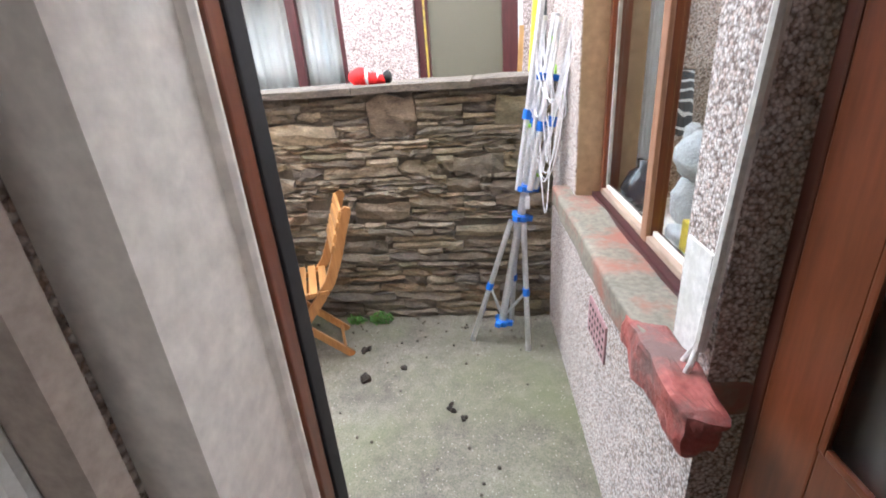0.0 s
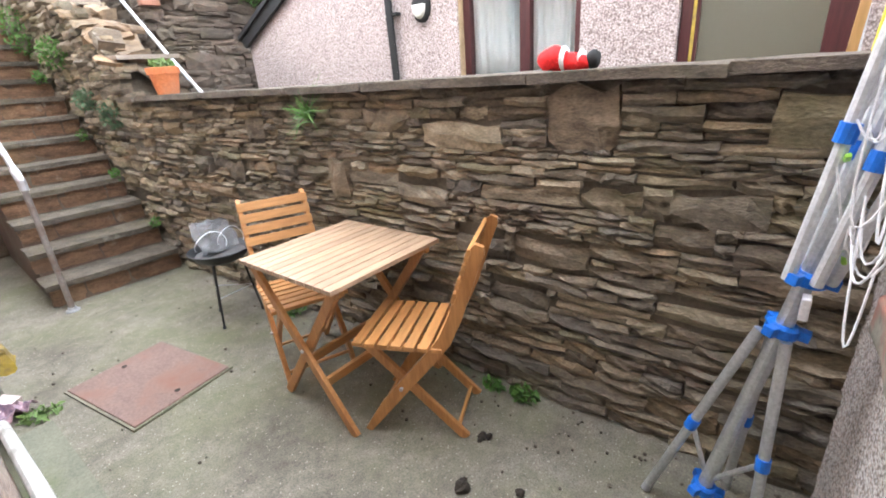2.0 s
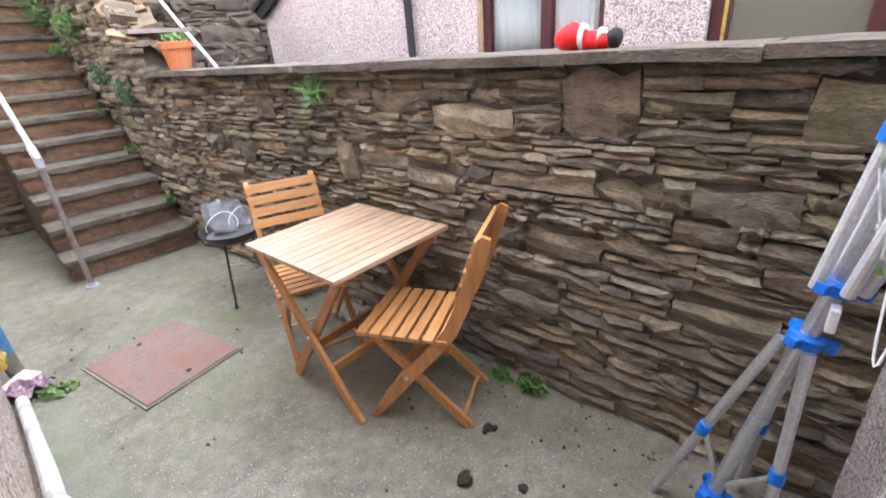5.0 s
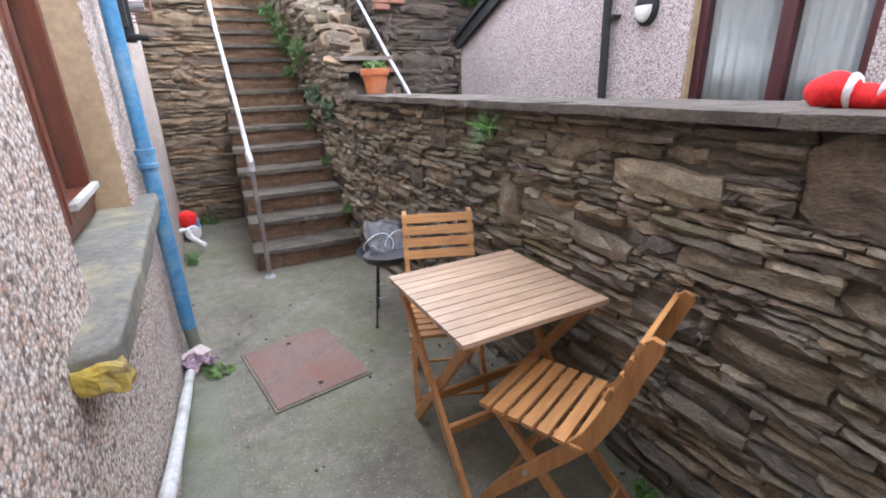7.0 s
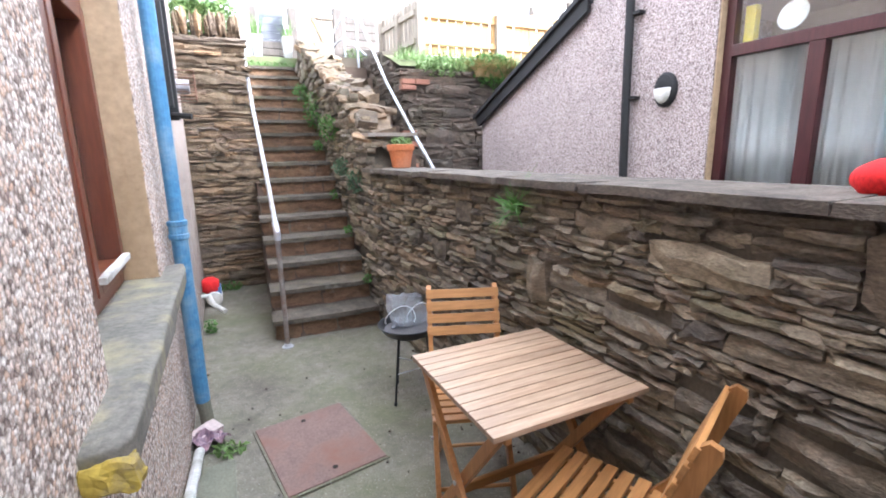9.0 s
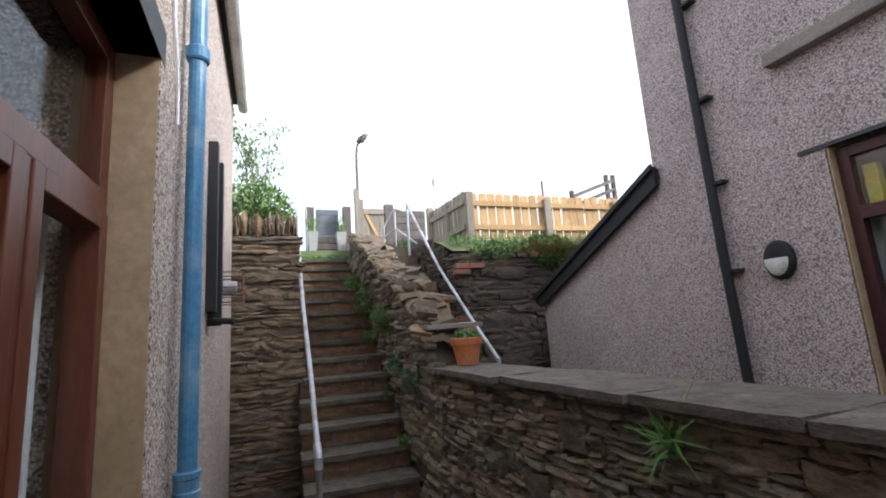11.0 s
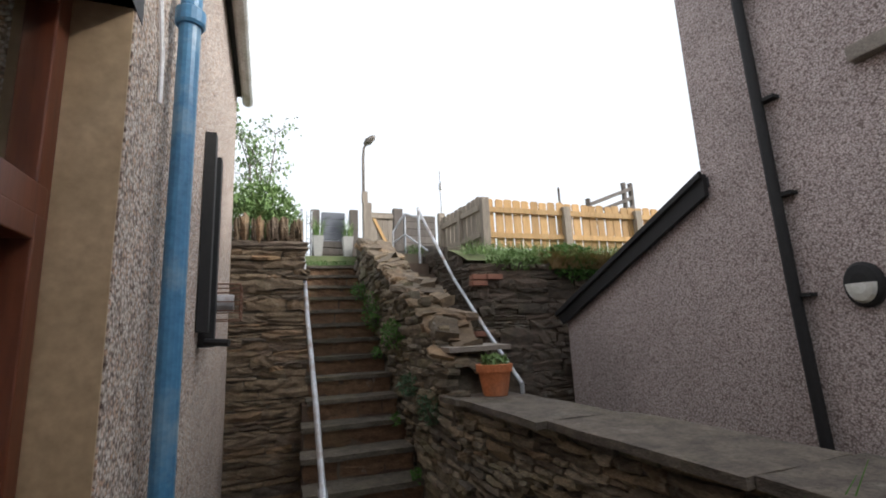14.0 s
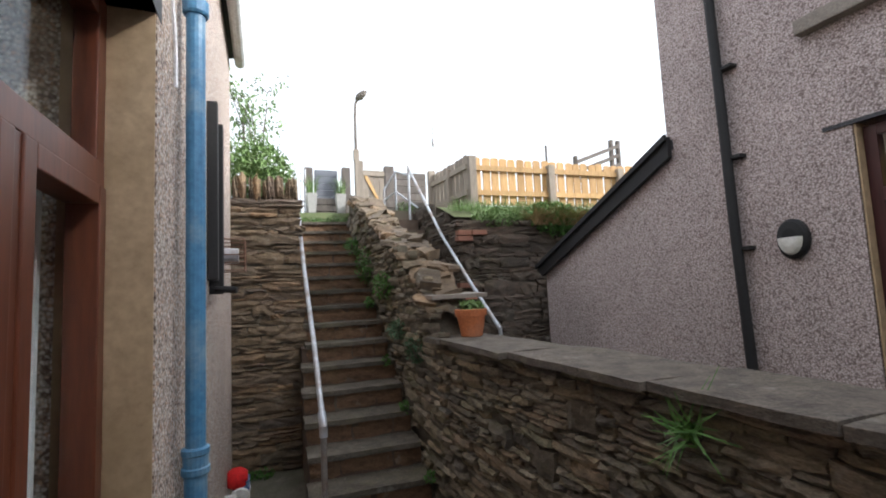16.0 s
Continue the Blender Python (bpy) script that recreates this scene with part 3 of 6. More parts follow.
# ---- folded clothes airer standing in the corner ----
def build_airer():
    a = thing("clothes_airer", "folded aluminium tripod clothes airer with blue joints", "clothes airer")
    low, top = Vector((1.726, 0.053, 0.131)), Vector((1.757, -0.215, 1.69))
    d = (top - low).normalized()

    def on(k):
        return low + (top - low) * k

    pole = part("pole", tube([low, on(0.55), on(0.78)], 0.021, 14), ALU, a)
    part("pole", tube([on(0.5), on(0.995)], 0.017, 14), ALU, a)
    feet = [(1.638, -0.09, 0.004), (1.735, 0.226, 0.004), (1.9, 0.0, 0.004)]
    hub = on(0.39)
    for f in feet:
        fv = Vector(f)
        o = (fv - hub)
        st = hub + Vector((o.x, o.y, 0)).normalized() * 0.045
        leg = part("leg", tube([st, fv], 0.0145, 12), ALU, a)
        part("foot_cap", tube([fv, fv + (st - fv).normalized() * 0.035], 0.015, 12), GALV, leg)
        mid = st + (fv - st) * 0.52
        part("leg_collar", tube([mid - (fv - st).normalized() * 0.02, mid + (fv - st).normalized() * 0.02], 0.019, 14), BLUEPL, leg)
        part("brace", tube([mid, on(0.02)], 0.008, 8), ALU, a)

    def joint(k, r, name):
        c = on(k)
        q = d.to_track_quat("Z", "Y").to_matrix().to_4x4()
        q.translation = c
        j = part(name, moved(lathe([(0.028, -0.018), (r, -0.014), (r, 0.012), (0.03, 0.018)], 18), q), BLUEPL, a)
        for n in range(3):
            an = 2 * math.pi * n / 3 + 0.4
            part("lug", moved(box(r - 0.012, r + 0.022, -0.014, 0.014, -0.012, 0.016), q @ Matrix.Rotation(an, 4, "Z")), BLUEPL, j, bevel=0.003)
        return q

    joint(0.0, 0.036, "base_joint")
    joint(0.4, 0.04, "hub")
    q = joint(0.5, 0.044, "arm_hub")
    joint(0.83, 0.04, "slider")
    # arms folded up along the pole
    sd = Vector((0.35, -0.93, 0.0)).normalized()
    fr = Vector((-0.93, -0.35, 0.0)).normalized()
    arms = [(sd * 0.035 + fr * 0.035, sd * 0.02 + fr * 0.17, 1.0), (-sd * 0.05 + fr * 0.02, -sd * 0.09 + fr * 0.02, 1.05), (fr * -0.03, fr * -0.05 - sd * 0.03, 0.98), (fr * 0.05, fr * 0.1 - sd * 0.03, 0.97)]
    runs = []
    for o0, o1, k in arms:
        p0, p1 = on(0.5) + o0, on(k) + o1
        runs.append((p0, p1))
        arm = part("arm", tube([p0, p1], 0.0145, 10), PALEALU, a)
        c = p0 + (p1 - p0) * 0.42
        part("arm_collar", tube([c - d * 0.022, c + d * 0.022], 0.021, 12), BLUEPL, arm)
        part("tip_cap", tube([p1, p1 + d * 0.02], 0.0155, 10), WHITEPL, arm)
        part("stay", tube([on(0.83) + o0 * 0.6, p0 + (p1 - p0) * 0.45], 0.0085, 8), PALEALU, a)
    rng = random.Random(5)
    for n in range(17):
        i = rng.randrange(4)
        u0, u1 = rng.uniform(0.2, 0.95), rng.uniform(0.2, 0.95)
        b0 = runs[i][0].lerp(runs[i][1], u0) + fr * 0.015
        b1 = runs[(i + rng.choice((0, 1, 3))) % 4][0].lerp(runs[(i + 1) % 4][1], u1) + fr * 0.015
        sag = min(rng.uniform(0.12, 0.4), min(b0.z, b1.z) - 0.82)
        bow = rng.uniform(-0.09, 0.04)
        out = rng.uniform(0.02, 0.13)
        pts = []
        for q in range(13):
            u = q / 12
            s = 4 * u * (1 - u)
            pts.append(b0.lerp(b1, u) + Vector((0, 0, -sag * s)) + sd * bow * s + fr * out * s)
        part("line", tube(pts, 0.0027, 6), LINE, a)
    for n in range(6):
        c = on(0.55 + 0.075 * n) + sd * rng.uniform(-0.07, 0.1) + fr * 0.05
        part("line_clip", moved(box(-0.02, 0.02, -0.005, 0.005, -0.006, 0.006), Matrix.Translation(c) @ Euler((rng.uniform(0, 3), rng.uniform(0, 3), 0)).to_matrix().to_4x4()), GREENPL, a, bevel=0.002)
    part("peg", moved(box(-0.02, 0.02, -0.01, 0.01, -0.03, 0.03), Matrix.Translation(on(0.46) + fr * 0.05)), LINE, a, bevel=0.004)


build_airer()

# ---- handrails ----
rail = thing("handrail", "galvanised pipe handrail rising beside the steps", "handrail")
part("post", tube([(1.0, 4.0, 0.0), (1.0, 4.0, 0.94)], 0.019, 12), mottled("rusty_post", (0.17, 0.15, 0.135), (0.3, 0.27, 0.25), 12.0, 0.6, 0.2, 0.002, 80.0, metal=0.2, stain=(0.16, 0.09, 0.06), stain_scale=6.0), rail, "brown-grey weathered pipe post")
part("base_flange", moved(lathe([(0.045, 0), (0.045, 0.008), (0.026, 0.012), (0.026, 0.03)], 16), pose(1.0, 4.0, 0.0)), GALV, rail)
part("elbow", tube([(1.0, 3.995, 0.9), (1.0, 4.0, 0.96), (0.998, 4.035, 1.0), (0.997, 4.08, 1.03)], 0.026, 12), GALV, rail)
part("rail", tube([(1.0, 4.0, 0.965), (0.99, 4.6, 1.42), (0.97, 5.6, 2.06), (0.97, 7.0, 2.9), (0.985, 8.4, 3.74), (0.99, 8.5, 3.82)], 0.019, 12), GALV, rail)
part("coupling", tube([(0.97, 6.55, 2.63), (0.97, 6.65, 2.69)], 0.025, 12), GALV, rail)
part("top_post", tube([(0.99, 8.5, 2.85), (0.99, 8.5, 3.84)], 0.019, 12), GALV, rail)
rail2 = thing("handrail", "pale pipe handrail on the neighbouring flight", "handrail")
part("rail", tube([(2.88, 8.0, 3.79), (2.88, 6.66, 2.52), (2.88, 5.78, 1.83), (2.88, 5.14, 1.36)], 0.02, 12), GALV, rail2)
part("post", tube([(2.88, 8.0, 2.55), (2.88, 8.0, 3.82)], 0.02, 12), GALV, rail2)
part("post", tube([(2.88, 5.14, 0.5), (2.88, 5.14, 1.37)], 0.02, 12), GALV, rail2)

# ---- blue rain pipe ----
bp = thing("rain_pipe", "blue painted cast-iron rain pipe on the house wall", "rain pipe", m=OUT)
part("lower_pipe", tube([(0.366, 3.01, 0.19), (0.365, 3.0, 0.3), (0.365, 3.0, 1.2)], 0.04, 16), BLUEPIPE, bp)
part("shoe", tube([(0.375, 3.05, 0.0), (0.37, 3.03, 0.1), (0.366, 3.01, 0.2)], 0.037, 14), CHANNEL, bp, "bare limed pipe foot")
part("upper_pipe", tube([(0.365, 3.0, 1.2), (0.365, 3.0, 4.28)], 0.036, 16), BLUEPIPE, bp)
part("socket", moved(lathe([(0.044, 0), (0.05, 0.01), (0.05, 0.03), (0.045, 0.035), (0.045, 0.075), (0.05, 0.08), (0.05, 0.1), (0.04, 0.105)], 18), pose(0.365, 3.0, 1.13)), BLUEPIPE, bp)
part("socket", moved(lathe([(0.044, 0), (0.05, 0.01), (0.05, 0.06), (0.04, 0.07)], 18), pose(0.365, 3.0, 2.95)), BLUEPIPE, bp)
wp = thing("waste_pipe", "dirty white plastic waste pipe running down the wall", "waste pipe", m=OUT)
part("pipe", tube([(0.33, 3.14, 0.1), (0.33, 3.14, 1.22)], 0.02, 10), PIPEGREY, wp)
wp2 = thing("waste_pipe", "dirty white plastic waste pipe sloping to the drain", "waste pipe", m=OUT)
part("pipe", tube([(0.345, 2.7, 0.06), (0.345, 2.2, 0.2), (0.345, 1.62, 0.36), (0.34, 1.2, 0.49)], 0.024, 12), PIPEGREY, wp2)
part("elbow", tube([(0.34, 1.24, 0.475), (0.338, 1.13, 0.51), (0.31, 1.09, 0.52), (0.25, 1.09, 0.52)], 0.032, 12), PIPEGREY, wp2)
part("socket", tube([(0.341, 1.34, 0.443), (0.34, 1.25, 0.472)], 0.031, 14), PIPEGREY, wp2)
wp3 = thing("waste_pipe", "short white plastic waste pipe bent out of the wall", "waste pipe", m=OUT)
part("pipe", tube([(0.3, 5.2, 0.2), (0.37, 5.2, 0.2), (0.4, 5.15, 0.12), (0.5, 5.0, 0.08)], 0.022, 10), WHITEPL, wp3)
gul = thing("drain_packet", "crumpled printed plastic packet lying at the drain", "packet", m=pose(0.43, 2.84, 0.0, 0, 0, 35))
pk = bmesh.new()
bmesh.ops.create_grid(pk, x_segments=8, y_segments=8, size=0.08)
for v in pk.verts:
    v.co.z = 0.05 + 0.05 * noise.noise(v.co * 22)
bmesh.ops.solidify(pk, geom=pk.faces[:], thickness=0.006)
PACKET = mottled("packet_print", (0.02, 0.02, 0.08), (0.4, 0.25, 0.27), 24.0, 0.35, 0.0)
part("wrapper", pk, PACKET, gul)
part("flap", moved(rough_up(box(-0.07, 0.06, -0.05, 0.06, 0.0, 0.05), 0.03, 18), pose(0.04, 0.08, 0.0)), mottled("pale_film", (0.5, 0.4, 0.38), (0.66, 0.55, 0.53), 14.0, 0.3, 0.2), gul)

# ---- barbecue under a clear bag ----
bq = thing("barbecue", "small black bowl barbecue holding a clear plastic pack", "barbecue", m=pose(1.62, 2.84, 0.0))
part("bowl", lathe([(0.03, 0.4), (0.1, 0.41), (0.155, 0.44), (0.188, 0.485), (0.195, 0.492), (0.188, 0.494), (0.15, 0.452), (0.1, 0.425), (0.03, 0.415)], 30), COAL, bq, smooth=True)
part("grate", lathe([(0.02, 0.455), (0.15, 0.455), (0.15, 0.462), (0.02, 0.462)], 26), mottled("ash_grey", (0.07, 0.07, 0.075), (0.15, 0.14, 0.14), 14.0, 0.7, 0.4), bq)
feet = []
for a in (100, 215, 335):
    ca, sa = math.cos(radians(a)), math.sin(radians(a))
    feet.append(Vector((0.145 * ca, 0.145 * sa, 0.2)))
    leg = part("leg", tube([(0.11 * ca, 0.11 * sa, 0.43), (0.17 * ca, 0.17 * sa, 0.0)], 0.007, 8), COAL, bq, "thin dark metal leg")
    part("foot", tube([(0.17 * ca, 0.17 * sa, 0.0), (0.168 * ca, 0.168 * sa, 0.018)], 0.011, 8), COAL, leg)
for p, q in zip(feet, feet[1:] + feet[:1]):
    part("brace", tube([p, q], 0.0035, 6), GALV, bq)
bag = box(-0.13, 0.13, -0.035, 0.035, 0.0, 0.2)
bmesh.ops.subdivide_edges(bag, edges=bag.edges[:], cuts=6, use_grid_fill=True)
rough_up(rough_up(bag, 0.03, 9), 0.018, 26)
bo = part("bag", moved(bag, pose(0.01, 0.02, 0.462, -24, 14, 20)), BAG, bq, "crumpled clear polythene pack")
bo.visible_shadow = False
for k, (cx, r) in enumerate(((-0.06, 0.1), (0.07, 0.085))):
    part("wire_loop", tube([(cx + r * math.cos(u), -0.03 + 0.02 * math.sin(2 * u), 0.55 + 0.07 * math.sin(u)) for u in [0.3 * i - 0.6 for i in range(15)]], 0.0028, 6), LINE, bq)

# ---- terracotta pot on the coping ----
pt = thing("flower_pot", "terracotta flower pot with small green plants on the coping", "flower pot", m=pose(2.11, 4.15, 1.425))
part("pot", lathe([(0.075, 0), (0.08, 0.005), (0.107, 0.15), (0.118, 0.152), (0.124, 0.2), (0.114, 0.203), (0.108, 0.17), (0.02, 0.165)], 28), TERRA, pt, smooth=False)


def leaves(count, size, spread, lift, seed, up=0.5, long=1.6):
    """Loose folded leaves scattered in a flattened ball, thinner outside."""
    rng = random.Random(seed)
    verts, faces = [], []
    for n in range(count):
        while True:
            p = Vector((rng.uniform(-1, 1), rng.uniform(-1, 1), rng.uniform(-1, 1)))
            if p.length < 1:
                break
        p = Vector((p.x * spread[0], p.y * spread[1], p.z * spread[2] + lift))
        s = size * rng.uniform(0.6, 1.3)
        e = Euler((rng.uniform(-1.2, 1.2), rng.uniform(-1.2, 1.2) - up * 0.3, rng.uniform(0, 6.3))).to_matrix()
        L, W = s * long * 0.5, s * 0.36
        shape = [(-L, 0, 0), (-L * 0.2, -W, 0.18 * s), (L, 0, -0.1 * s), (-L * 0.2, W, 0.18 * s)]
        b = len(verts)
        verts += [tuple(p + e @ Vector(q)) for q in shape]
        faces += [(b, b + 1, b + 2), (b, b + 2, b + 3)]
    me = bpy.data.meshes.new("leaves")
    me.from_pydata(verts, [], faces)
    return me


def blades(count, length, spread, seed, width=0.006, droop=0.5):
    """Arching grass blades rooted in a patch."""
    rng = random.Random(seed)
    verts, faces = [], []
    for n in range(count):
        x, y = rng.uniform(-1, 1) * spread[0], rng.uniform(-1, 1) * spread[1]
        a, L = rng.uniform(0, 6.3), length * rng.uniform(0.5, 1.25)
        dx, dy = math.cos(a), math.sin(a)
        k = droop * rng.uniform(0.3, 1.4)
        b = len(verts)
        for i in range(4):
            u = i / 3
            w = width * (1 - 0.85 * u)
            px, py, pz = x + dx * L * k * u * u, y + dy * L * k * u * u, L * (u - 0.35 * k * u * u)
            verts += [(px - dy * w, py + dx * w, pz), (px + dy * w, py - dx * w, pz)]
        for i in range(3):
            faces.append((b + 2 * i, b + 2 * i + 1, b + 2 * i + 3, b + 2 * i + 2))
    me = bpy.data.meshes.new("blades")
    me.from_pydata(verts, [], faces)
    return me


def foliage(name, me, mat, parent=None, m=None):
    me.materials.append(mat)
    ob = new(name, me)
    if parent is not None:
        ob.parent = parent
    if m is not None:
        ob.matrix_local = m
    return ob


foliage("plants", leaves(150, 0.035, (0.1, 0.1, 0.045), 0.215, 3), LEAF_PALE, pt)
part("soil", moved(lathe([(0.107, 0), (0.1, 0.012)], 20), pose(0, 0, 0.17)), DIRT, pt)
sl = thing("stone_slab", "thin flat stone slab laid on the wall end", "stone slab")
part("slab", rough_up(box(1.88, 2.36, 4.36, 4.68, 1.71, 1.745), 0.012, 9), COPE, sl)


# ---- the red and white doll on the coping ----
def doll():
    bm = bmesh.new()
    for c, s in (((0, 0, 0.05), (0.12, 0.08, 0.06)), ((0.13, 0.01, 0.035), (0.11, 0.05, 0.04)), ((0.22, -0.01, 0.03), (0.06, 0.045, 0.03))):
        r = bmesh.ops.create_uvsphere(bm, u_segments=16, v_segments=10, radius=1)
        bmesh.ops.transform(bm, matrix=Matrix.Translation(c) @ Matrix.Diagonal((*s, 1)), verts=r["verts"])
    for c, s in (((0.075, 0, 0.055), (0.024, 0.074, 0.055)), ((0.2, 0, 0.055), (0.02, 0.05, 0.035))):
        r = bmesh.ops.create_uvsphere(bm, u_segments=14, v_segments=8, radius=1)
        for v in r["verts"]:
            for fc in v.link_faces:
                fc.material_index = 1
        bmesh.ops.transform(bm, matrix=Matrix.Translation(c) @ Matrix.Diagonal((*s, 1)), verts=r["verts"])
    r = bmesh.ops.create_uvsphere(bm, u_segments=14, v_segments=8, radius=1)
    for v in r["verts"]:
        for fc in v.link_faces:
            fc.material_index = 2
    bmesh.ops.transform(bm, matrix=Matrix.Translation((0.285, 0, 0.045)) @ Matrix.Diagonal((0.05, 0.045, 0.042, 1)), verts=r["verts"])
    rough_up(bm, 0.01, 16)
    ob = part("doll", bm, REDCLOTH, smooth=True)
    ob.data.materials.append(FLUFF)
    ob.data.materials.append(BLACK)
    return tagged(ob, "red and white plush doll slumped on the coping", "doll")


dl = doll()
dl.matrix_world = pose(2.2, 0.83, 1.42, 0, 0, -90) @ Matrix.Diagonal((0.56, 0.68, 0.86, 1))


# ---- window in the house wall ----
def bar(parent, x0, x1, y0, y1, z0, z1, mat, name="frame_bar", m=None):
    return part(name, box(x0, x1, y0, y1, z0, z1, m), mat, parent, bevel=0.004)


w1 = thing("window_1", "red-brown timber casement window with a top light", "window", m=OUT, kind="structure")
fx0, fx1 = 0.1, 0.165
for a in ((fx0, fx1, 1.46, 1.53, 1.03, 2.72), (fx0, fx1, 2.545, 2.615, 1.03, 2.72), (fx0, fx1, 1.53, 2.545, 2.65, 2.72), (fx0, fx1, 1.53, 2.545, 1.03, 1.1), (fx0, fx1 + 0.02, 1.53, 2.545, 2.12, 2.19)):
    bar(w1, *a, CASEMENT, "window_frame")
for y0, y1 in ((1.53, 2.02), (2.055, 2.545)):
    cs = bar(w1, fx0 + 0.01, fx1 + 0.025, y0, y0 + 0.055, 1.1, 2.12, CASEMENT, "casement")
    bar(w1, fx0 + 0.01, fx1 + 0.025, y1 - 0.055, y1, 1.1, 2.12, CASEMENT, "casement")
    bar(w1, fx0 + 0.01, fx1 + 0.025, y0 + 0.055, y1 - 0.055, 2.065, 2.12, CASEMENT, "casement")
    bar(w1, fx0 + 0.01, fx1 + 0.025, y0 + 0.055, y1 - 0.055, 1.1, 1.155, CASEMENT, "casement")
    pane(fx0 + 0.03, fx0 + 0.036, y0 + 0.05, y1 - 0.05, 1.15, 2.07, w1)
bar(w1, fx0 + 0.01, fx1 + 0.02, 2.02, 2.055, 1.1, 2.12, CASEMENT, "mullion")
pane(fx0 + 0.03, fx0 + 0.036, 1.53, 2.545, 2.19, 2.65, w1)
part("glazing_bead", box(fx1 + 0.022, fx1 + 0.05, 2.07, 2.53, 1.142, 1.168), PIPEGREY, w1, "weathered pale drip bead", bevel=0.005)
part("reveal", box(0.05, 0.296, 2.612, 2.624, 1.03, 2.72), BUFF, w1, "buff painted reveal")
part("lintel", box(0.05, 0.302, 1.45, 2.68, 2.72, 2.86), SLATE, w1, "dark painted lintel")
for k in range(2):
    y0, y1 = (1.55, 2.0) if k == 0 else (2.06, 2.53)
    cv = bmesh.new()
    rows = []
    for i in range(25):
        u = i / 24
        rows.append([cv.verts.new((0.04 + 0.016 * math.sin(u * 34 + k), y0 + (y1 - y0) * u, z)) for z in (1.08, 2.3)])
    for q, s in zip(rows, rows[1:]):
        cv.faces.new((q[0], s[0], s[1], q[1]))
    bmesh.ops.solidify(cv, geom=cv.faces[:], thickness=0.004)
    part("curtain", cv, LACE, w1, "pale hanging curtain", smooth=True)
s1 = thing("window_sill", "weathered grey stone sill with yellow lichen at its end", "window sill", m=OUT)
sb = bmesh.new()
add_box(sb, 0.16, 0.39, 1.2, 2.9, 0.945, 1.03)
bmesh.ops.subdivide_edges(sb, edges=sb.edges[:], cuts=9, use_grid_fill=True)
for _ in range(2):
    bmesh.ops.smooth_vert(sb, verts=sb.verts[:], factor=0.5, use_axis_x=True, use_axis_y=True, use_axis_z=True)
part("slab", rough_up(sb, 0.014, 6.0), SILL, s1, smooth=True)
lp = box(0.295, 0.392, 1.185, 1.25, 0.935, 0.995)
bmesh.ops.subdivide_edges(lp, edges=lp.edges[:], cuts=5, use_grid_fill=True)
for _ in range(2):
    bmesh.ops.smooth_vert(lp, verts=lp.verts[:], factor=0.5, use_axis_x=True, use_axis_y=True, use_axis_z=True)
part("painted_end", rough_up(rough_up(lp, 0.016, 16.0), 0.01, 44.0), YELLOWP, s1, "flaking yellow sill end")

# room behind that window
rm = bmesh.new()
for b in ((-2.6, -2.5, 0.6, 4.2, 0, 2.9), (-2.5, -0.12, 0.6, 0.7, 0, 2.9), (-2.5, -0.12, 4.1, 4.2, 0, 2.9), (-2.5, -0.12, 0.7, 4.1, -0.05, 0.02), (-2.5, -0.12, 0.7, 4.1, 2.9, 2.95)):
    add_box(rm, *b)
tagged(part("back_room", rm, DARKROOM), "plain room behind the house window, toned dark to look dim", "room", kind="structure")

# ---- the wing's window, in its own frame ----
w2 = thing("window_2", "red-brown timber window with worn lower rails", "window", m=WING, kind="structure")
zt = 2.3
for a in ((0.36, 0.4, -0.17, -0.1, 0.95, zt), (1.37, 1.405, -0.17, -0.1, 0.95, zt), (0.4, 1.37, -0.17, -0.1, 2.24, zt)):
    bar(w2, *a, REDWOOD, "window_frame")
part("bottom_rail", box(0.362, 1.405, -0.175, -0.07, 0.92, 0.975), PURPLE, w2, "dull plum painted sill rail", bevel=0.004)
BARE = grained("bare_rail", (0.34, 0.24, 0.18), (0.52, 0.4, 0.31), 0.6, 0, 9.0, 0.1, stain=(0.26, 0.1, 0.06))
WORN = grained("worn_mullion", (0.2, 0.09, 0.05), (0.36, 0.2, 0.12), 0.6, 2, 8.0, 0.1, stain=(0.42, 0.3, 0.22))
bar(w2, 0.832, 0.878, -0.112, -0.096, 0.975, 2.24, WORN, "mullion_face")
bar(w2, 0.838, 0.872, -0.15, -0.112, 0.975, 2.24, REDWOOD, "mullion")
for a, b in ((0.4, 0.832), (0.878, 1.37)):
    bar(w2, a, b, -0.145, -0.098, 0.975, 0.998, BARE, "worn_rail")
    pane(a, b, -0.135, -0.13, 0.99, 2.24, w2)
    part("putty", box(a, b, -0.128, -0.118, 0.998, 1.012), PLASTER, w2)
for x in (0.884, 1.362):
    part("inner_edge", box(x - 0.006, x + 0.006, -0.128, -0.116, 1.012, 2.24), PIPEGREY, w2)
part("reveal", box(1.408, 1.418, -0.3, -0.004, 0.95, zt), BUFF, w2, "buff painted reveal")
s2 = thing("window_sill", "broken stone sill with flaking red paint", "window sill", m=WING)
sb = bmesh.new()
add_box(sb, 0.2, 1.6, -0.1, 0.075, 0.87, 0.96)
bmesh.ops.subdivide_edges(sb, edges=sb.edges[:], cuts=9, use_grid_fill=True)
for _ in range(2):
    bmesh.ops.smooth_vert(sb, verts=sb.verts[:], factor=0.5, use_axis_x=True, use_axis_y=True, use_axis_z=True)
part("slab", rough_up(sb, 0.015, 6.0, 3.0), SILL_RED, s2, smooth=True)
sb = bmesh.new()
add_box(sb, 0.1, 0.5, 0.0, 0.082, 0.87, 0.965)
bmesh.ops.subdivide_edges(sb, edges=sb.edges[:], cuts=8, use_grid_fill=True)
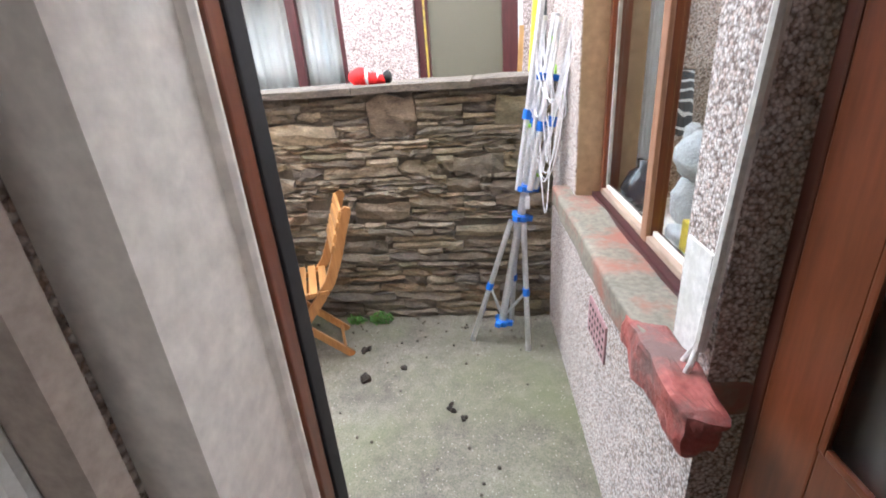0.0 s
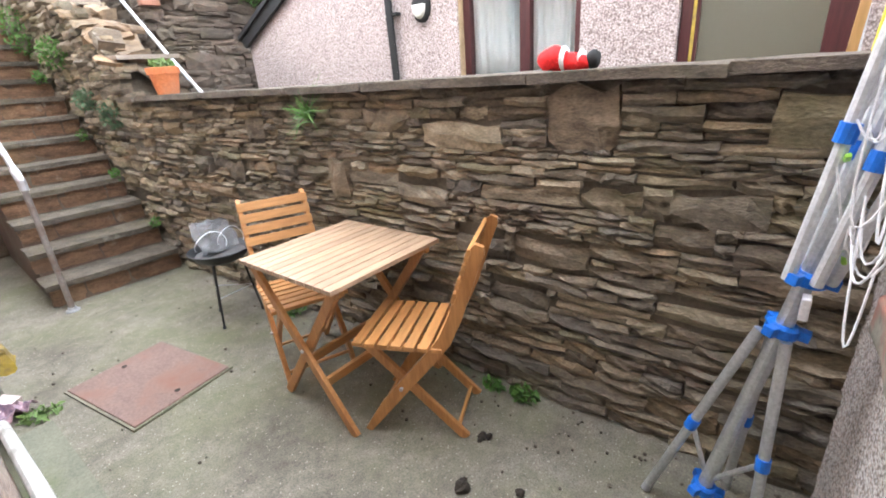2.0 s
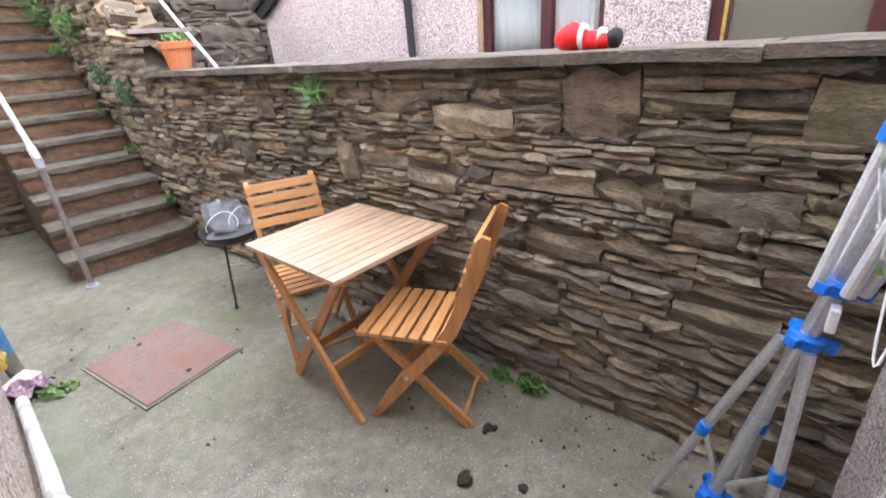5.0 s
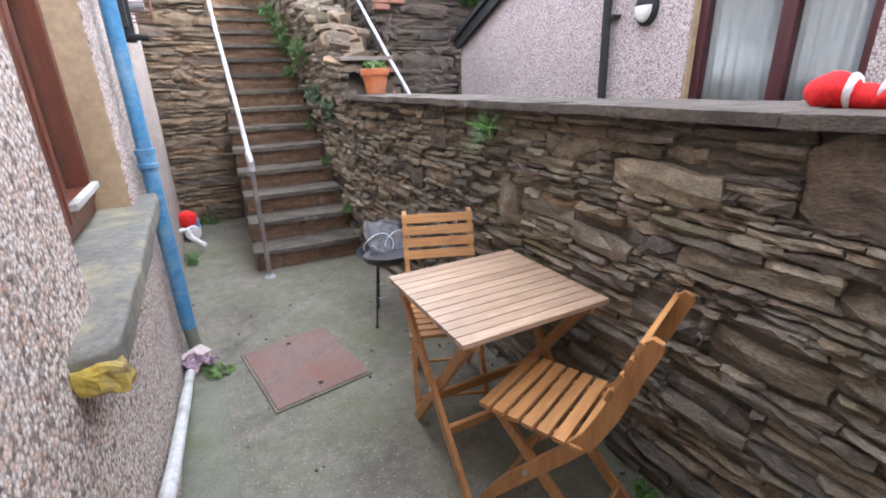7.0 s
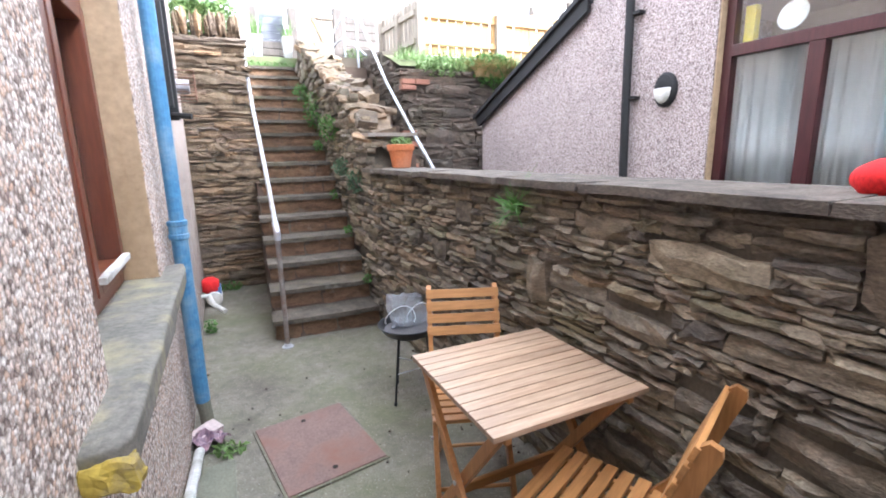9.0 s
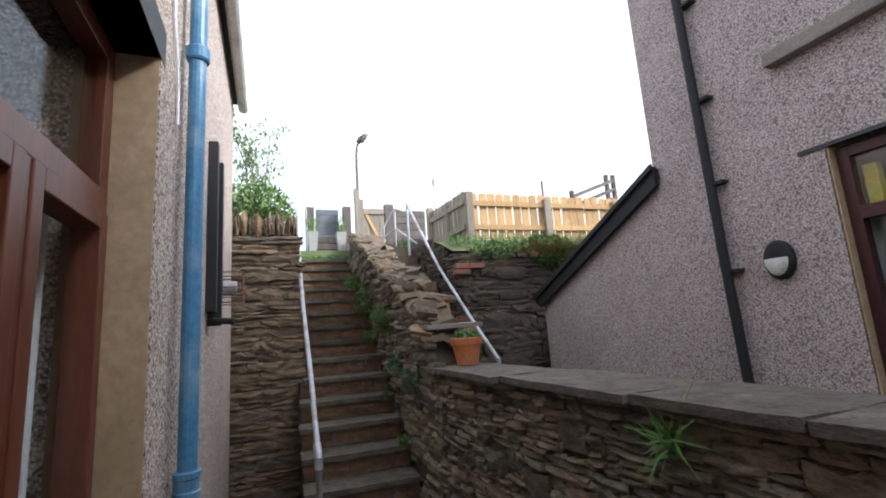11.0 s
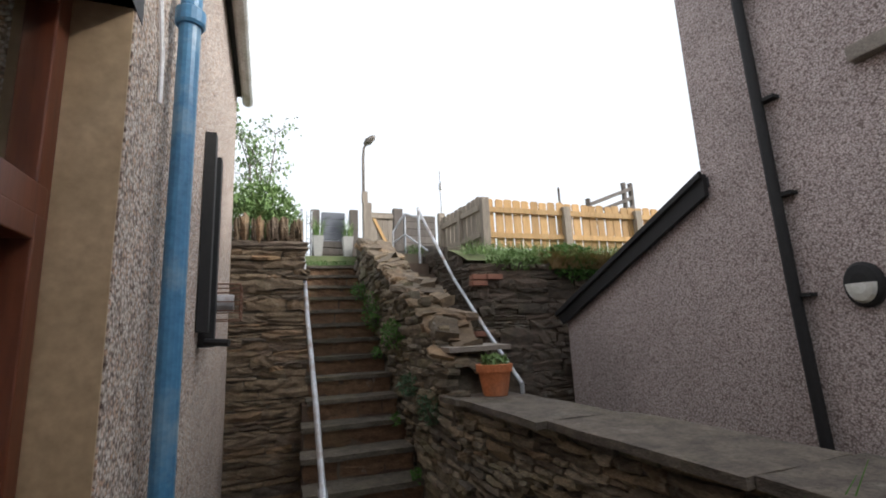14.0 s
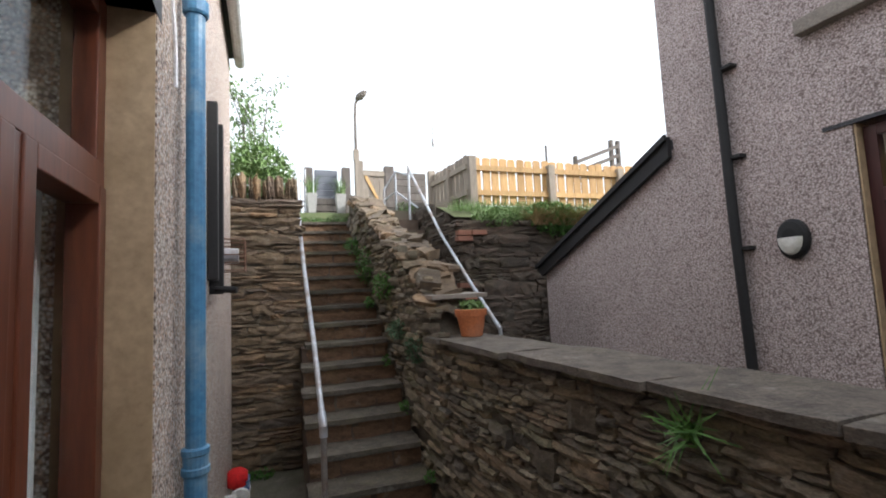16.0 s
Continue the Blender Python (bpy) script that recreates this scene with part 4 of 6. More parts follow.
for _ in range(3):
    bmesh.ops.smooth_vert(sb, verts=sb.verts[:], factor=0.5, use_axis_x=True, use_axis_y=True, use_axis_z=True)
part("painted_end", rough_up(rough_up(sb, 0.022, 9.0, 1.0), 0.012, 26.0), REDPAINT, s2, "flaking red sill end")
vt = thing("air_vent", "pinkish perforated air brick in the pebbledash", "air vent", m=WING @ pose(0.93, 0.004, 0.6))
PINK = mottled("pink_clay", (0.34, 0.19, 0.2), (0.44, 0.27, 0.28), 12.0, 0.8, 0.2)
part("plate", box(-0.115, 0.115, -0.01, 0.004, -0.075, 0.075), PINK, vt, bevel=0.003)
for i in range(6):
    for j in range(4):
        part("hole", box(-0.1 + i * 0.035, -0.085 + i * 0.035, 0.002, 0.0052, -0.06 + j * 0.034, -0.045 + j * 0.034), DIRT, vt)
cd = thing("cable_conduit", "white plastic cable conduit fixed down the pebbledash wall", "conduit", m=WING)
part("trunking", tube([(0.15, 0.012, 2.8), (0.165, 0.012, 1.7), (0.22, 0.014, 1.02)], 0.011, 8), WHITEPL, cd)
part("cable_loop", tube([(0.222, 0.015, 1.03), (0.212, 0.03, 0.99), (0.217, 0.035, 0.96), (0.232, 0.03, 0.95), (0.247, 0.03, 0.965), (0.244, 0.02, 0.99), (0.232, 0.014, 1.02)], 0.006, 8), WHITEPL, cd)
part("wall_plate", box(0.245, 0.345, 0.0, 0.006, 0.97, 1.2), WHITEPL, cd)

# room behind the wing window
rm = bmesh.new()
for b in ((0.05, 0.1, -2.6, -2.5, 0, 2.7), (1.35, 2.0, -2.6, -2.5, 0, 2.7), (0.1, 1.35, -2.6, -2.5, 0, 1.0), (0.1, 1.35, -2.6, -2.5, 2.2, 2.7), (-0.6, -0.5, -2.6, -0.65, 0, 2.7), (2.0, 2.1, -2.6, -0.3, 0, 2.7), (-0.6, 2.0, -2.6, -0.3, 2.7, 2.75), (-0.5, 2.0, -2.5, -0.3, -0.05, 0.02), (-0.6, 0.05, -2.6, -2.5, 0, 2.7)):
    add_box(rm, *b, WING)
tagged(part("front_room", rm, AMBER), "amber papered room behind the wing window", "room", kind="structure")
part_sill = part("inner_sill", box(0.362, 1.405, -0.55, -0.18, 0.9, 0.93, WING), PLASTER)
tagged(part_sill, "white painted inner window board", "window board", kind="structure")
kl = bmesh.new()
for c, s in (((0, 0, 0.33), (0.125, 0.1, 0.095)), ((0.01, 0, 0.15), (0.1, 0.095, 0.12)), ((-0.03, 0.05, 0.02), (0.1, 0.05, 0.04)), ((-0.11, 0, 0.4), (0.045, 0.03, 0.045)), ((0.11, 0, 0.4), (0.045, 0.03, 0.045))):
    r = bmesh.ops.create_uvsphere(kl, u_segments=20, v_segments=14, radius=1)
    bmesh.ops.transform(kl, matrix=Matrix.Translation(c) @ Matrix.Diagonal((*s, 1)), verts=r["verts"])
rough_up(rough_up(kl, 0.012, 30), 0.006, 90)
ko = part("plush_toy", kl, PLUSH, smooth=True)
ko.matrix_world = WING @ pose(0.97, -0.3, 0.93) @ Matrix.Scale(0.82, 4)
tagged(ko, "grey fluffy plush toy sitting inside the window", "plush toy")
bx = thing("gift_box", "yellow box with a green patterned band on the window board", "box", m=WING @ pose(0.74, -0.215, 0.93))
part("carton", box(-0.08, 0.06, -0.03, 0.03, 0.035, 0.13), YELLOW, bx, bevel=0.004)
part("band", box(-0.082, 0.062, -0.032, 0.032, 0.0, 0.036), mottled("green_band", (0.1, 0.42, 0.2), (0.6, 0.7, 0.6), 60.0, 0.6, 0.0), bx)
vs = thing("vase", "dark glossy round vase on the window board", "vase", m=WING @ pose(1.28, -0.24, 0.93))
part("body", lathe([(0.04, 0), (0.08, 0.04), (0.09, 0.09), (0.06, 0.15), (0.03, 0.17), (0.035, 0.2)], 24), material("navy_glaze", (0.01, 0.014, 0.025), 0.12), vs, smooth=True)
ls = thing("table_lamp", "table lamp with a dark scroll-patterned shade", "lamp", m=WING @ pose(1.66, -0.42, 0.74))
SCROLL = material("scroll_fabric", (0.04, 0.05, 0.06), 0.8)
_v = coords(SCROLL)
_w = N(SCROLL, "ShaderNodeTexWave", Scale=7.0, Distortion=9.0, Detail=1.0)
_w.wave_type = "RINGS"
wire(SCROLL, _v, _w.inputs["Vector"])
colour(SCROLL, ramp(SCROLL, _w.outputs["Fac"], [(0.8, (0.05, 0.06, 0.07)), (0.88, (0.62, 0.66, 0.7))]))
part("shade", lathe([(0.13, 0.42), (0.11, 0.68)], 28), SCROLL, ls)
part("stem", tube([(0, 0, -0.71), (0, 0, 0.5)], 0.014), BLACK, ls)
sf = thing("dark_shelf", "dark wooden shelf at the back of the room", "shelf", m=WING @ pose(1.3, -1.7, 0, 0, 0, 0))
part("top", box(-0.7, 0.5, -0.15, 0.15, 1.42, 1.46), POSTWOOD, sf)
part("back", box(-0.7, 0.5, -0.18, -0.15, 0.0, 1.46), POSTWOOD, sf)
part("side", box(-0.72, -0.68, -0.15, 0.15, 0.0, 1.46), POSTWOOD, sf)
part("side", box(0.48, 0.52, -0.15, 0.15, 0.0, 1.46), POSTWOOD, sf)
cu = bmesh.new()
rows = []
for i in range(16):
    u = i / 15
    rows.append([cu.verts.new((0.93 + 0.1 * u, -0.24 + 0.02 * math.sin(u * 18), z)) for z in (0.95, 2.25)])
for q, s in zip(rows, rows[1:]):
    cu.faces.new((q[0], s[0], s[1], q[1]))
bmesh.ops.solidify(cu, geom=cu.faces[:], thickness=0.004)
cu_o = part("net_curtain", cu, LACE, smooth=True)
cu_o.matrix_world = WING @ pose(0.33, 0, 0)
tagged(cu_o, "gathered pale net curtain hanging inside the window", "curtain")

# ---- door opening: plaster reveal, frame, open glazed door ----
tagged(part("plaster_reveal", rough_up(box(-0.142, 0.05, 0.4, 0.52, 0.0, 2.1), 0.004, 7), PLASTER), "rough white plaster door reveal", "wall", kind="structure")
tagged(part("plaster_bead", tube([(0.058, 0.404, 0.0), (0.059, 0.407, 1.0), (0.058, 0.403, 2.1)], 0.02, 10), PLASTER), "uneven plaster bead along the door frame", "trim", kind="structure")
df = thing("door_frame", "dark red-brown timber door frame with chipped paint", "door frame", m=pose(0.08, 0, 0), kind="structure")
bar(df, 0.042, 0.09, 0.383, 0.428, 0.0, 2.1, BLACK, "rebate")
bar(df, 0.0, 0.04, 0.387, 0.43, 0.0, 2.1, REDWOOD, "jamb")
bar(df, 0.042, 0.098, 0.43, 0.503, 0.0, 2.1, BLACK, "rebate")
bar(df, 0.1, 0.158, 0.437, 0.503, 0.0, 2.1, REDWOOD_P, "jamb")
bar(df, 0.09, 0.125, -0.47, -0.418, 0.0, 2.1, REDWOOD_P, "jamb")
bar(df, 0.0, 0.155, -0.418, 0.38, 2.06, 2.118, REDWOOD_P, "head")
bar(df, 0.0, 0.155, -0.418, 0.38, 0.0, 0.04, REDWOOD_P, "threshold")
part("strike_plate", box(-0.006, -0.001, 0.398, 0.42, 1.0, 1.13), GALV, df, "worn metal strike plate")
part("draught_strip", box(0.108, 0.122, 0.425, 0.4365, 0.04, 2.06), YELLOWP, df, "yellowed draught strip")
tagged(part("stone_reveal", box(0.239, 0.348, 0.486, 0.502, 0.0, 2.12), BUFF), "buff painted outer door reveal", "trim", kind="structure")
dr = thing("door_1", "glazed red-brown timber door standing open inwards", "door", m=pose(0.168, -0.418, 0.03, 0, 0, 184), kind="structure")
for a in ((0.0, 0.13, 0.0, 0.045, 0, 2.0), (0.69, 0.8, 0.0, 0.045, 0, 2.0), (0.13, 0.69, 0.0, 0.045, 1.86, 2.0), (0.13, 0.69, 0.0, 0.045, 0.0, 0.22), (0.13, 0.69, 0.0, 0.045, 0.8, 0.96)):
    bar(dr, *a, REDWOOD, "stile")
for a in ((0.13, 0.145, -0.004, 0.0, 0.96, 1.86), (0.675, 0.69, -0.004, 0.0, 0.96, 1.86), (0.145, 0.675, -0.004, 0.0, 0.96, 0.975)):
    bar(dr, *a, REDWOOD, "glazing_bead")
part("panel", box(0.13, 0.69, 0.012, 0.032, 0.22, 0.8), REDWOOD, dr)
pane(0.13, 0.69, 0.018, 0.024, 0.96, 1.86, dr, FROST)

# hall behind the door
hb = bmesh.new()
for b in ((-3.2, -0.225, 1.3, 1.4, 0.0, 2.5), (-3.2, -3.1, -0.75, 1.3, 0.0, 2.5), (-3.2, -2.2, -0.75, -0.65, 0.0, 2.5), (-1.0, 0.09, -0.75, -0.65, 0.0, 2.5),
          (-2.2, -1.0, -0.75, -0.65, 0.0, 0.9), (-2.2, -1.0, -0.75, -0.65, 2.1, 2.5), (-0.26, -0.224, 0.41, 1.3, 0.0, 2.5), (-0.26, -0.204, -0.65, 0.41, 2.12, 2.5)):
    add_box(hb, *b)
tagged(part("hall_walls", hb, HALL), "hall walls inside the door, shade put into their beige", "wall", kind="structure")
tagged(part("hall_ceiling", box(-3.2, -0.2, -0.75, 1.4, 2.5, 2.55), PLASTER), "white hall ceiling", "ceiling", kind="structure")
tagged(part("hall_floor", box(-3.2, -0.002, -0.75, 1.4, -0.03, 0.03), POSTWOOD), "dark hall floor", "floor", kind="structure")
hp = thing("water_pipe", "white painted pipe on the hall wall", "pipe")
part("pipe", tube([(-0.275, 0.478, 1.0), (-0.275, 0.478, 2.5)], 0.017, 10), WHITEPL, hp)
part("bracket", tube([(-0.275, 0.478, 1.08), (-0.262, 0.44, 1.1), (-0.235, 0.43, 1.1)], 0.01, 8), WHITEPL, hp)
part("valve", tube([(-0.275, 0.478, 0.99), (-0.275, 0.478, 1.04)], 0.024, 10), WHITEPL, hp)
cb = thing("hall_cupboard", "low dark wooden cupboard in the hall", "cupboard")
part("carcass", box(-0.72, -0.3, 0.72, 1.25, 0.03, 1.06), POSTWOOD, cb, bevel=0.006)
part("door", box(-0.7, -0.32, 0.7, 0.718, 0.08, 1.02), POSTWOOD, cb, bevel=0.004)

# ---- closing the house: unseen roofs and far walls, added to stop sun leaking in ----
tagged(part("roof_house", extrude_poly([(0.42, HOUSE_TOP), (-2.8, HOUSE_TOP + 1.6), (-6, HOUSE_TOP), ], "y", -3.2, 6.15), SLATE), "unseen slate house roof", "roof", kind="structure")
tagged(part("wall_back", box(-3.4, -3.3, -3.2, 6.15, -0.05, HOUSE_TOP), DASH), "unseen far side wall of the house", "wall", kind="structure")
tagged(part("wall_gable", box(-3.3, -0.12, 6.0, 6.15, -0.05, HOUSE_TOP), DASH), "unseen end wall of the house", "wall", kind="structure")
tagged(part("wall_wing_back", box(-3.3, 2.05, -3.2, -3.1, -0.05, WING_TOP), DASH), "unseen far wall of the wing", "wall", kind="structure")
tagged(part("roof_wing", box(0.32, 2.1, -3.2, -0.42, WING_TOP - 0.05, WING_TOP), SLATE), "unseen wing roof", "roof", kind="structure")
tagged(part("wall_wing_side", box(1.98, 2.06, -3.2, -0.55, -0.05, WING_TOP), DASH), "unseen side wall of the wing", "wall", kind="structure")

# ---- flue, dark post and cable on the house wall ----
fl = thing("boiler_flue", "boiler flue stub with a rusty wire guard", "flue", m=pose(WX, 4.3, 2.07))
part("pipe", tube([(0, 0, 0), (0.16, 0, 0)], 0.05, 16), GALV, fl)
GUARD = mottled("rusty_wire", (0.12, 0.06, 0.04), (0.2, 0.1, 0.06), 30.0, 0.8, 0.0)
for z in (-0.1, -0.05, 0.0, 0.05, 0.1):
    part("guard_wire", tube([(0, -0.11, z), (0.2, -0.11, z), (0.2, 0.11, z), (0, 0.11, z)], 0.004, 6), GUARD, fl)
for y in (-0.11, 0, 0.11):
    part("guard_wire", tube([(0.2, y, -0.1), (0.2, y, 0.1)], 0.004, 6), GUARD, fl)
ob = thing("timber_brace", "dark timber bracket posts bolted to the house wall", "bracket", m=OUT)
part("post", box(0.302, 0.36, 4.0, 4.08, 1.9, 3.0), BLACK, ob, bevel=0.004)
part("post", box(0.302, 0.38, 4.12, 4.2, 1.82, 2.9), BLACK, ob, bevel=0.004)
part("peg", tube([(0.34, 4.1, 1.85), (0.46, 4.06, 1.84)], 0.02, 8), BLACK, ob)
cbl = thing("wall_cable", "thin white cable looping down the house wall", "cable", m=OUT)
part("cable", tube([(0.31, 2.66, 4.2), (0.315, 2.7, 3.4), (0.31, 2.78, 3.0), (0.312, 2.88, 2.75), (0.31, 2.9, 2.6)], 0.007, 6), LINE, cbl)
gt = thing("roof_gutter", "white painted gutter end under the roof edge", "gutter", m=OUT)
part("trough", tube([(0.4, 0.5, 4.33), (0.4, 6.2, 4.33)], 0.055, 12), WHITEPL, gt)
ty = thing("toy_cart", "small red plastic toy with white wheels by the wall", "toy", m=pose(0.42, 5.55, 0.0))
part("body", lathe([(0.05, 0.14), (0.09, 0.17), (0.09, 0.27), (0.05, 0.3)], 18), REDCLOTH, ty, smooth=True)
part("wheel", moved(lathe([(0.07, -0.02), (0.08, 0), (0.07, 0.02)], 20), pose(0.03, -0.09, 0.09, 90)), WHITEPL, ty)
part("wheel", moved(lathe([(0.07, -0.02), (0.08, 0), (0.07, 0.02)], 20), pose(0.03, 0.09, 0.09, 90)), WHITEPL, ty)
part("seat", rough_up(box(-0.03, 0.1, -0.05, 0.12, 0.1, 0.2), 0.01, 20), mottled("toy_blue", (0.12, 0.2, 0.42), (0.18, 0.27, 0.5), 9.0, 0.5, 0.0), ty)

# ---- neighbour's house: roof edge, pipe, lamp, windows, door ----
part("lean_to_roof", extrude_poly([(3.84, 2.9), (5.94, 1.93), (5.94, 2.0), (3.84, 2.98)], "x", FX - 0.02, FX + 4.6), SLATE, nb)
part("bargeboard", extrude_poly([(3.84, 2.82), (5.88, 1.89), (5.95, 1.97), (5.95, 2.03), (3.84, 3.0)], "x", FX - 0.07, FX - 0.025), BLACK, nb, "black bargeboard")
part("bargeboard", extrude_poly([(3.84, 2.97), (5.97, 1.98), (5.97, 2.03), (3.84, 3.02)], "x", FX - 0.1, FX - 0.072), BLACK, nb)
dp = thing("drain_pipe", "black rain pipe with wall brackets on the pink house", "rain pipe")
part("pipe", tube([(FX - 0.06, 3.27, 0.05), (FX - 0.06, 3.32, 2.0), (FX - 0.06, 3.36, 5.2)], 0.036, 14), BLACK, dp)
for z in (1.98, 2.66, 3.35, 4.2):
    part("bracket", box(FX - 0.07, FX + 0.002, 3.22, 3.33, z - 0.012, z + 0.012), BLACK, dp)
lm = thing("bulkhead_lamp", "oval black bulkhead lamp with a white lower half", "wall lamp", m=pose(FX, 2.955, 2.01))


def oval(ry, rz, x0, x1, lower=False):
    bm = bmesh.new()
    prof = [(1.0, 0.0), (1.0, 0.5), (0.86, 0.85), (0.5, 1.0)]
    rings = []
    for s, d in prof:
        rings.append([bm.verts.new((x0 + (x1 - x0) * d, ry * s * math.cos(2 * math.pi * k / 28), rz * s * math.sin(2 * math.pi * k / 28))) for k in range(28)])
    for q, t in zip(rings, rings[1:]):
        for k in range(28):
            bm.faces.new((q[k], q[(k + 1) % 28], t[(k + 1) % 28], t[k]))
    bm.faces.new(rings[-1])
    bm.faces.new(rings[0][::-1])
    if lower:
        geom = bm.verts[:] + bm.edges[:] + bm.faces[:]
        bmesh.ops.bisect_plane(bm, geom=geom, plane_co=(0, 0, 0.01), plane_no=(0, 0, 1), clear_outer=True)
    return bm


part("housing", oval(0.1, 0.135, 0.0, -0.06), BLACK, lm, smooth=False)
part("diffuser", oval(0.078, 0.108, -0.02, -0.085, True), WHITEPL, lm, "white glass half")


def facade_window(name, label, y0, y1, z0, z1, transom, mull, curtain=True):
    w = thing(name, label, "window", kind="structure")
    a, b = FX + 0.06, FX + 0.13
    for q in ((a, b, y0, y0 + 0.065, z0, z1), (a, b, y1 - 0.065, y1, z0, z1), (a, b, y0 + 0.065, y1 - 0.065, z1 - 0.065, z1), (a, b, y0 + 0.065, y1 - 0.065, z0, z0 + 0.06)):
        bar(w, *q, PURPLE, "window_frame")
    bar(w, a - 0.01, b, y0 + 0.065, y1 - 0.065, transom - 0.04, transom + 0.04, PURPLE, "transom")
    for mlt in mull:
        bar(w, a - 0.005, b, mlt - 0.045, mlt + 0.045, z0 + 0.06, transom - 0.04, PURPLE, "mullion")
    edges = [y0 + 0.06] + list(mull) + [y1 - 0.06]
    for p, q in zip(edges, edges[1:]):
        pane(a + 0.03, a + 0.036, p, q, z0 + 0.05, transom, w)
        cv = bmesh.new()
        rows = []
        for i in range(37):
            u = i / 36
            rows.append([cv.verts.new((FX + 0.14 + (0.013 + 0.006 * math.sin(u * 9)) * math.sin(u * 40 + p * 7) * (0.6 + 0.5 * k), p + (q - p) * (u + 0.012 * math.sin(k * 3 + u * 20)), z)) for k, z in enumerate((z0 + 0.19 + 0.012 * math.sin(u * 50), z0 + 0.5, transom + 0.05))])
        for r0, r1 in zip(rows, rows[1:]):
            for k in range(2):
                cv.faces.new((r0[k], r1[k], r1[k + 1], r0[k + 1]))
        bmesh.ops.solidify(cv, geom=cv.faces[:], thickness=0.003)
        part("curtain", cv, LACE, w, "gathered white lace curtain", smooth=True)
    pane(a + 0.03, a + 0.036, y0 + 0.06, y1 - 0.06, transom, z1 - 0.06, w)
    part("reveal", box(FX + 0.003, FX + 0.14, y1 + 0.002, y1 + 0.012, z0, z1 + 0.02), BUFF, w)
    return w


facade_window("window_3", "plum-framed window with lace curtains next door", 1.46, 2.55, 1.1, 2.64, 2.22, [1.95])
st = thing("window_ledge", "stone ledge under an upper window next door", "window ledge")
part("ledge", box(FX - 0.08, FX + 0.05, 1.6, 2.78, 3.32, 3.42), COPE, st, bevel=0.01)
# the lintel's shadow line, put in as a thin dark strip
part("lintel", box(FX - 0.012, FX + 0.05, 1.38, 2.72, 2.66, 2.685), SLATE, bpy.data.objects["window_3"], "dark lintel edge drawn for the shadow line over the window")
yl = thing("yellow_box", "yellow carton standing behind the window next door", "box")
part("carton", box(FX + 0.16, FX + 0.22, 2.41, 2.48, 2.27, 2.52), YELLOW, yl)
part("carton_base", box(FX + 0.15, FX + 0.23, 2.4, 2.49, 2.24, 2.27), PURPLE, yl)
dish = thing("white_dish", "white dish leaning inside the top light next door", "dish", m=pose(FX + 0.19, 2.16, 2.38, 0, -80, 0))
part("bowl", lathe([(0.02, 0), (0.075, 0.012), (0.095, 0.04), (0.09, 0.042), (0.02, 0.01)], 24), WHITEPL, dish, smooth=True)
dn = thing("door_2", "plum-framed half-glazed door of the house next door", "door", kind="structure")
for q in ((FX + 0.06, FX + 0.13, 0.68, 0.79, 0.3, 2.3), (FX + 0.06, FX + 0.13, -0.12, 0.02, 0.3, 2.3), (FX + 0.06, FX + 0.13, 0.02, 0.68, 2.15, 2.3), (FX + 0.06, FX + 0.13, 0.02, 0.68, 0.3, 1.25)):
    bar(dn, *q, PURPLE, "stile")
bar(dn, FX + 0.055, FX + 0.06, 0.7, 0.72, 0.3, 2.3, YELLOWP, "draught_strip")
pane(FX + 0.08, FX + 0.088, 0.02, 0.68, 1.25, 2.15, dn, OBSCURE)
part("porch_strip", box(FX + 0.04, FX + 0.13, -0.2, -0.12, 0.3, 2.3), BLUEGREY, dn)
dk = thing("drain_pipe", "dark soil pipe beside the neighbouring door", "soil pipe")
part("pipe", tube([(FX - 0.08, -0.3, 0.1), (FX - 0.08, -0.3, 5.2)], 0.055, 14), BLACK, dk)
ypl = thing("yellow_pole", "yellow plastic pole leaning beyond the wall", "pole")
part("pole", tube([(2.62, -0.06, 0.05), (2.6, -0.2, 2.1)], 0.018, 10), YELLOW, ypl)
stk = thing("timber_stake", "rough timber stake leaning beyond the wall", "stake")
part("stake", beam((2.7, -0.02, 0.05), (2.68, -0.1, 1.68), 0.04, 0.03), FENCE, stk)
nr = bmesh.new()
for b in ((FX + 2.4, FX + 2.5, -1, 3.6, -0.05, 3.0), (FX + 0.3, FX + 2.4, 1.2, 1.26, -0.05, 3.0), (FX + 0.3, FX + 2.4, -1.1, -1.0, -0.05, 3.0), (FX + 0.3, FX + 2.4, -1, 3.6, 2.9, 2.95), (FX + 0.3, FX + 2.4, -1, 3.6, 0.28, 0.3)):
    add_box(nr, *b)
tagged(part("neighbour_room", nr, HALL), "plain dim room next door", "room", kind="structure")
tagged(part("neighbour_path", box(2.3, FX, -3.0, 6.4, -0.05, 0.3), CONCRETE), "concrete path beyond the boundary wall", "path", kind="structure")
tagged(part("roof_neighbour", box(FX - 0.2, FX + 6, -6, 3.95, 5.3, 5.4), SLATE), "roof of the house next door", "roof", kind="structure")


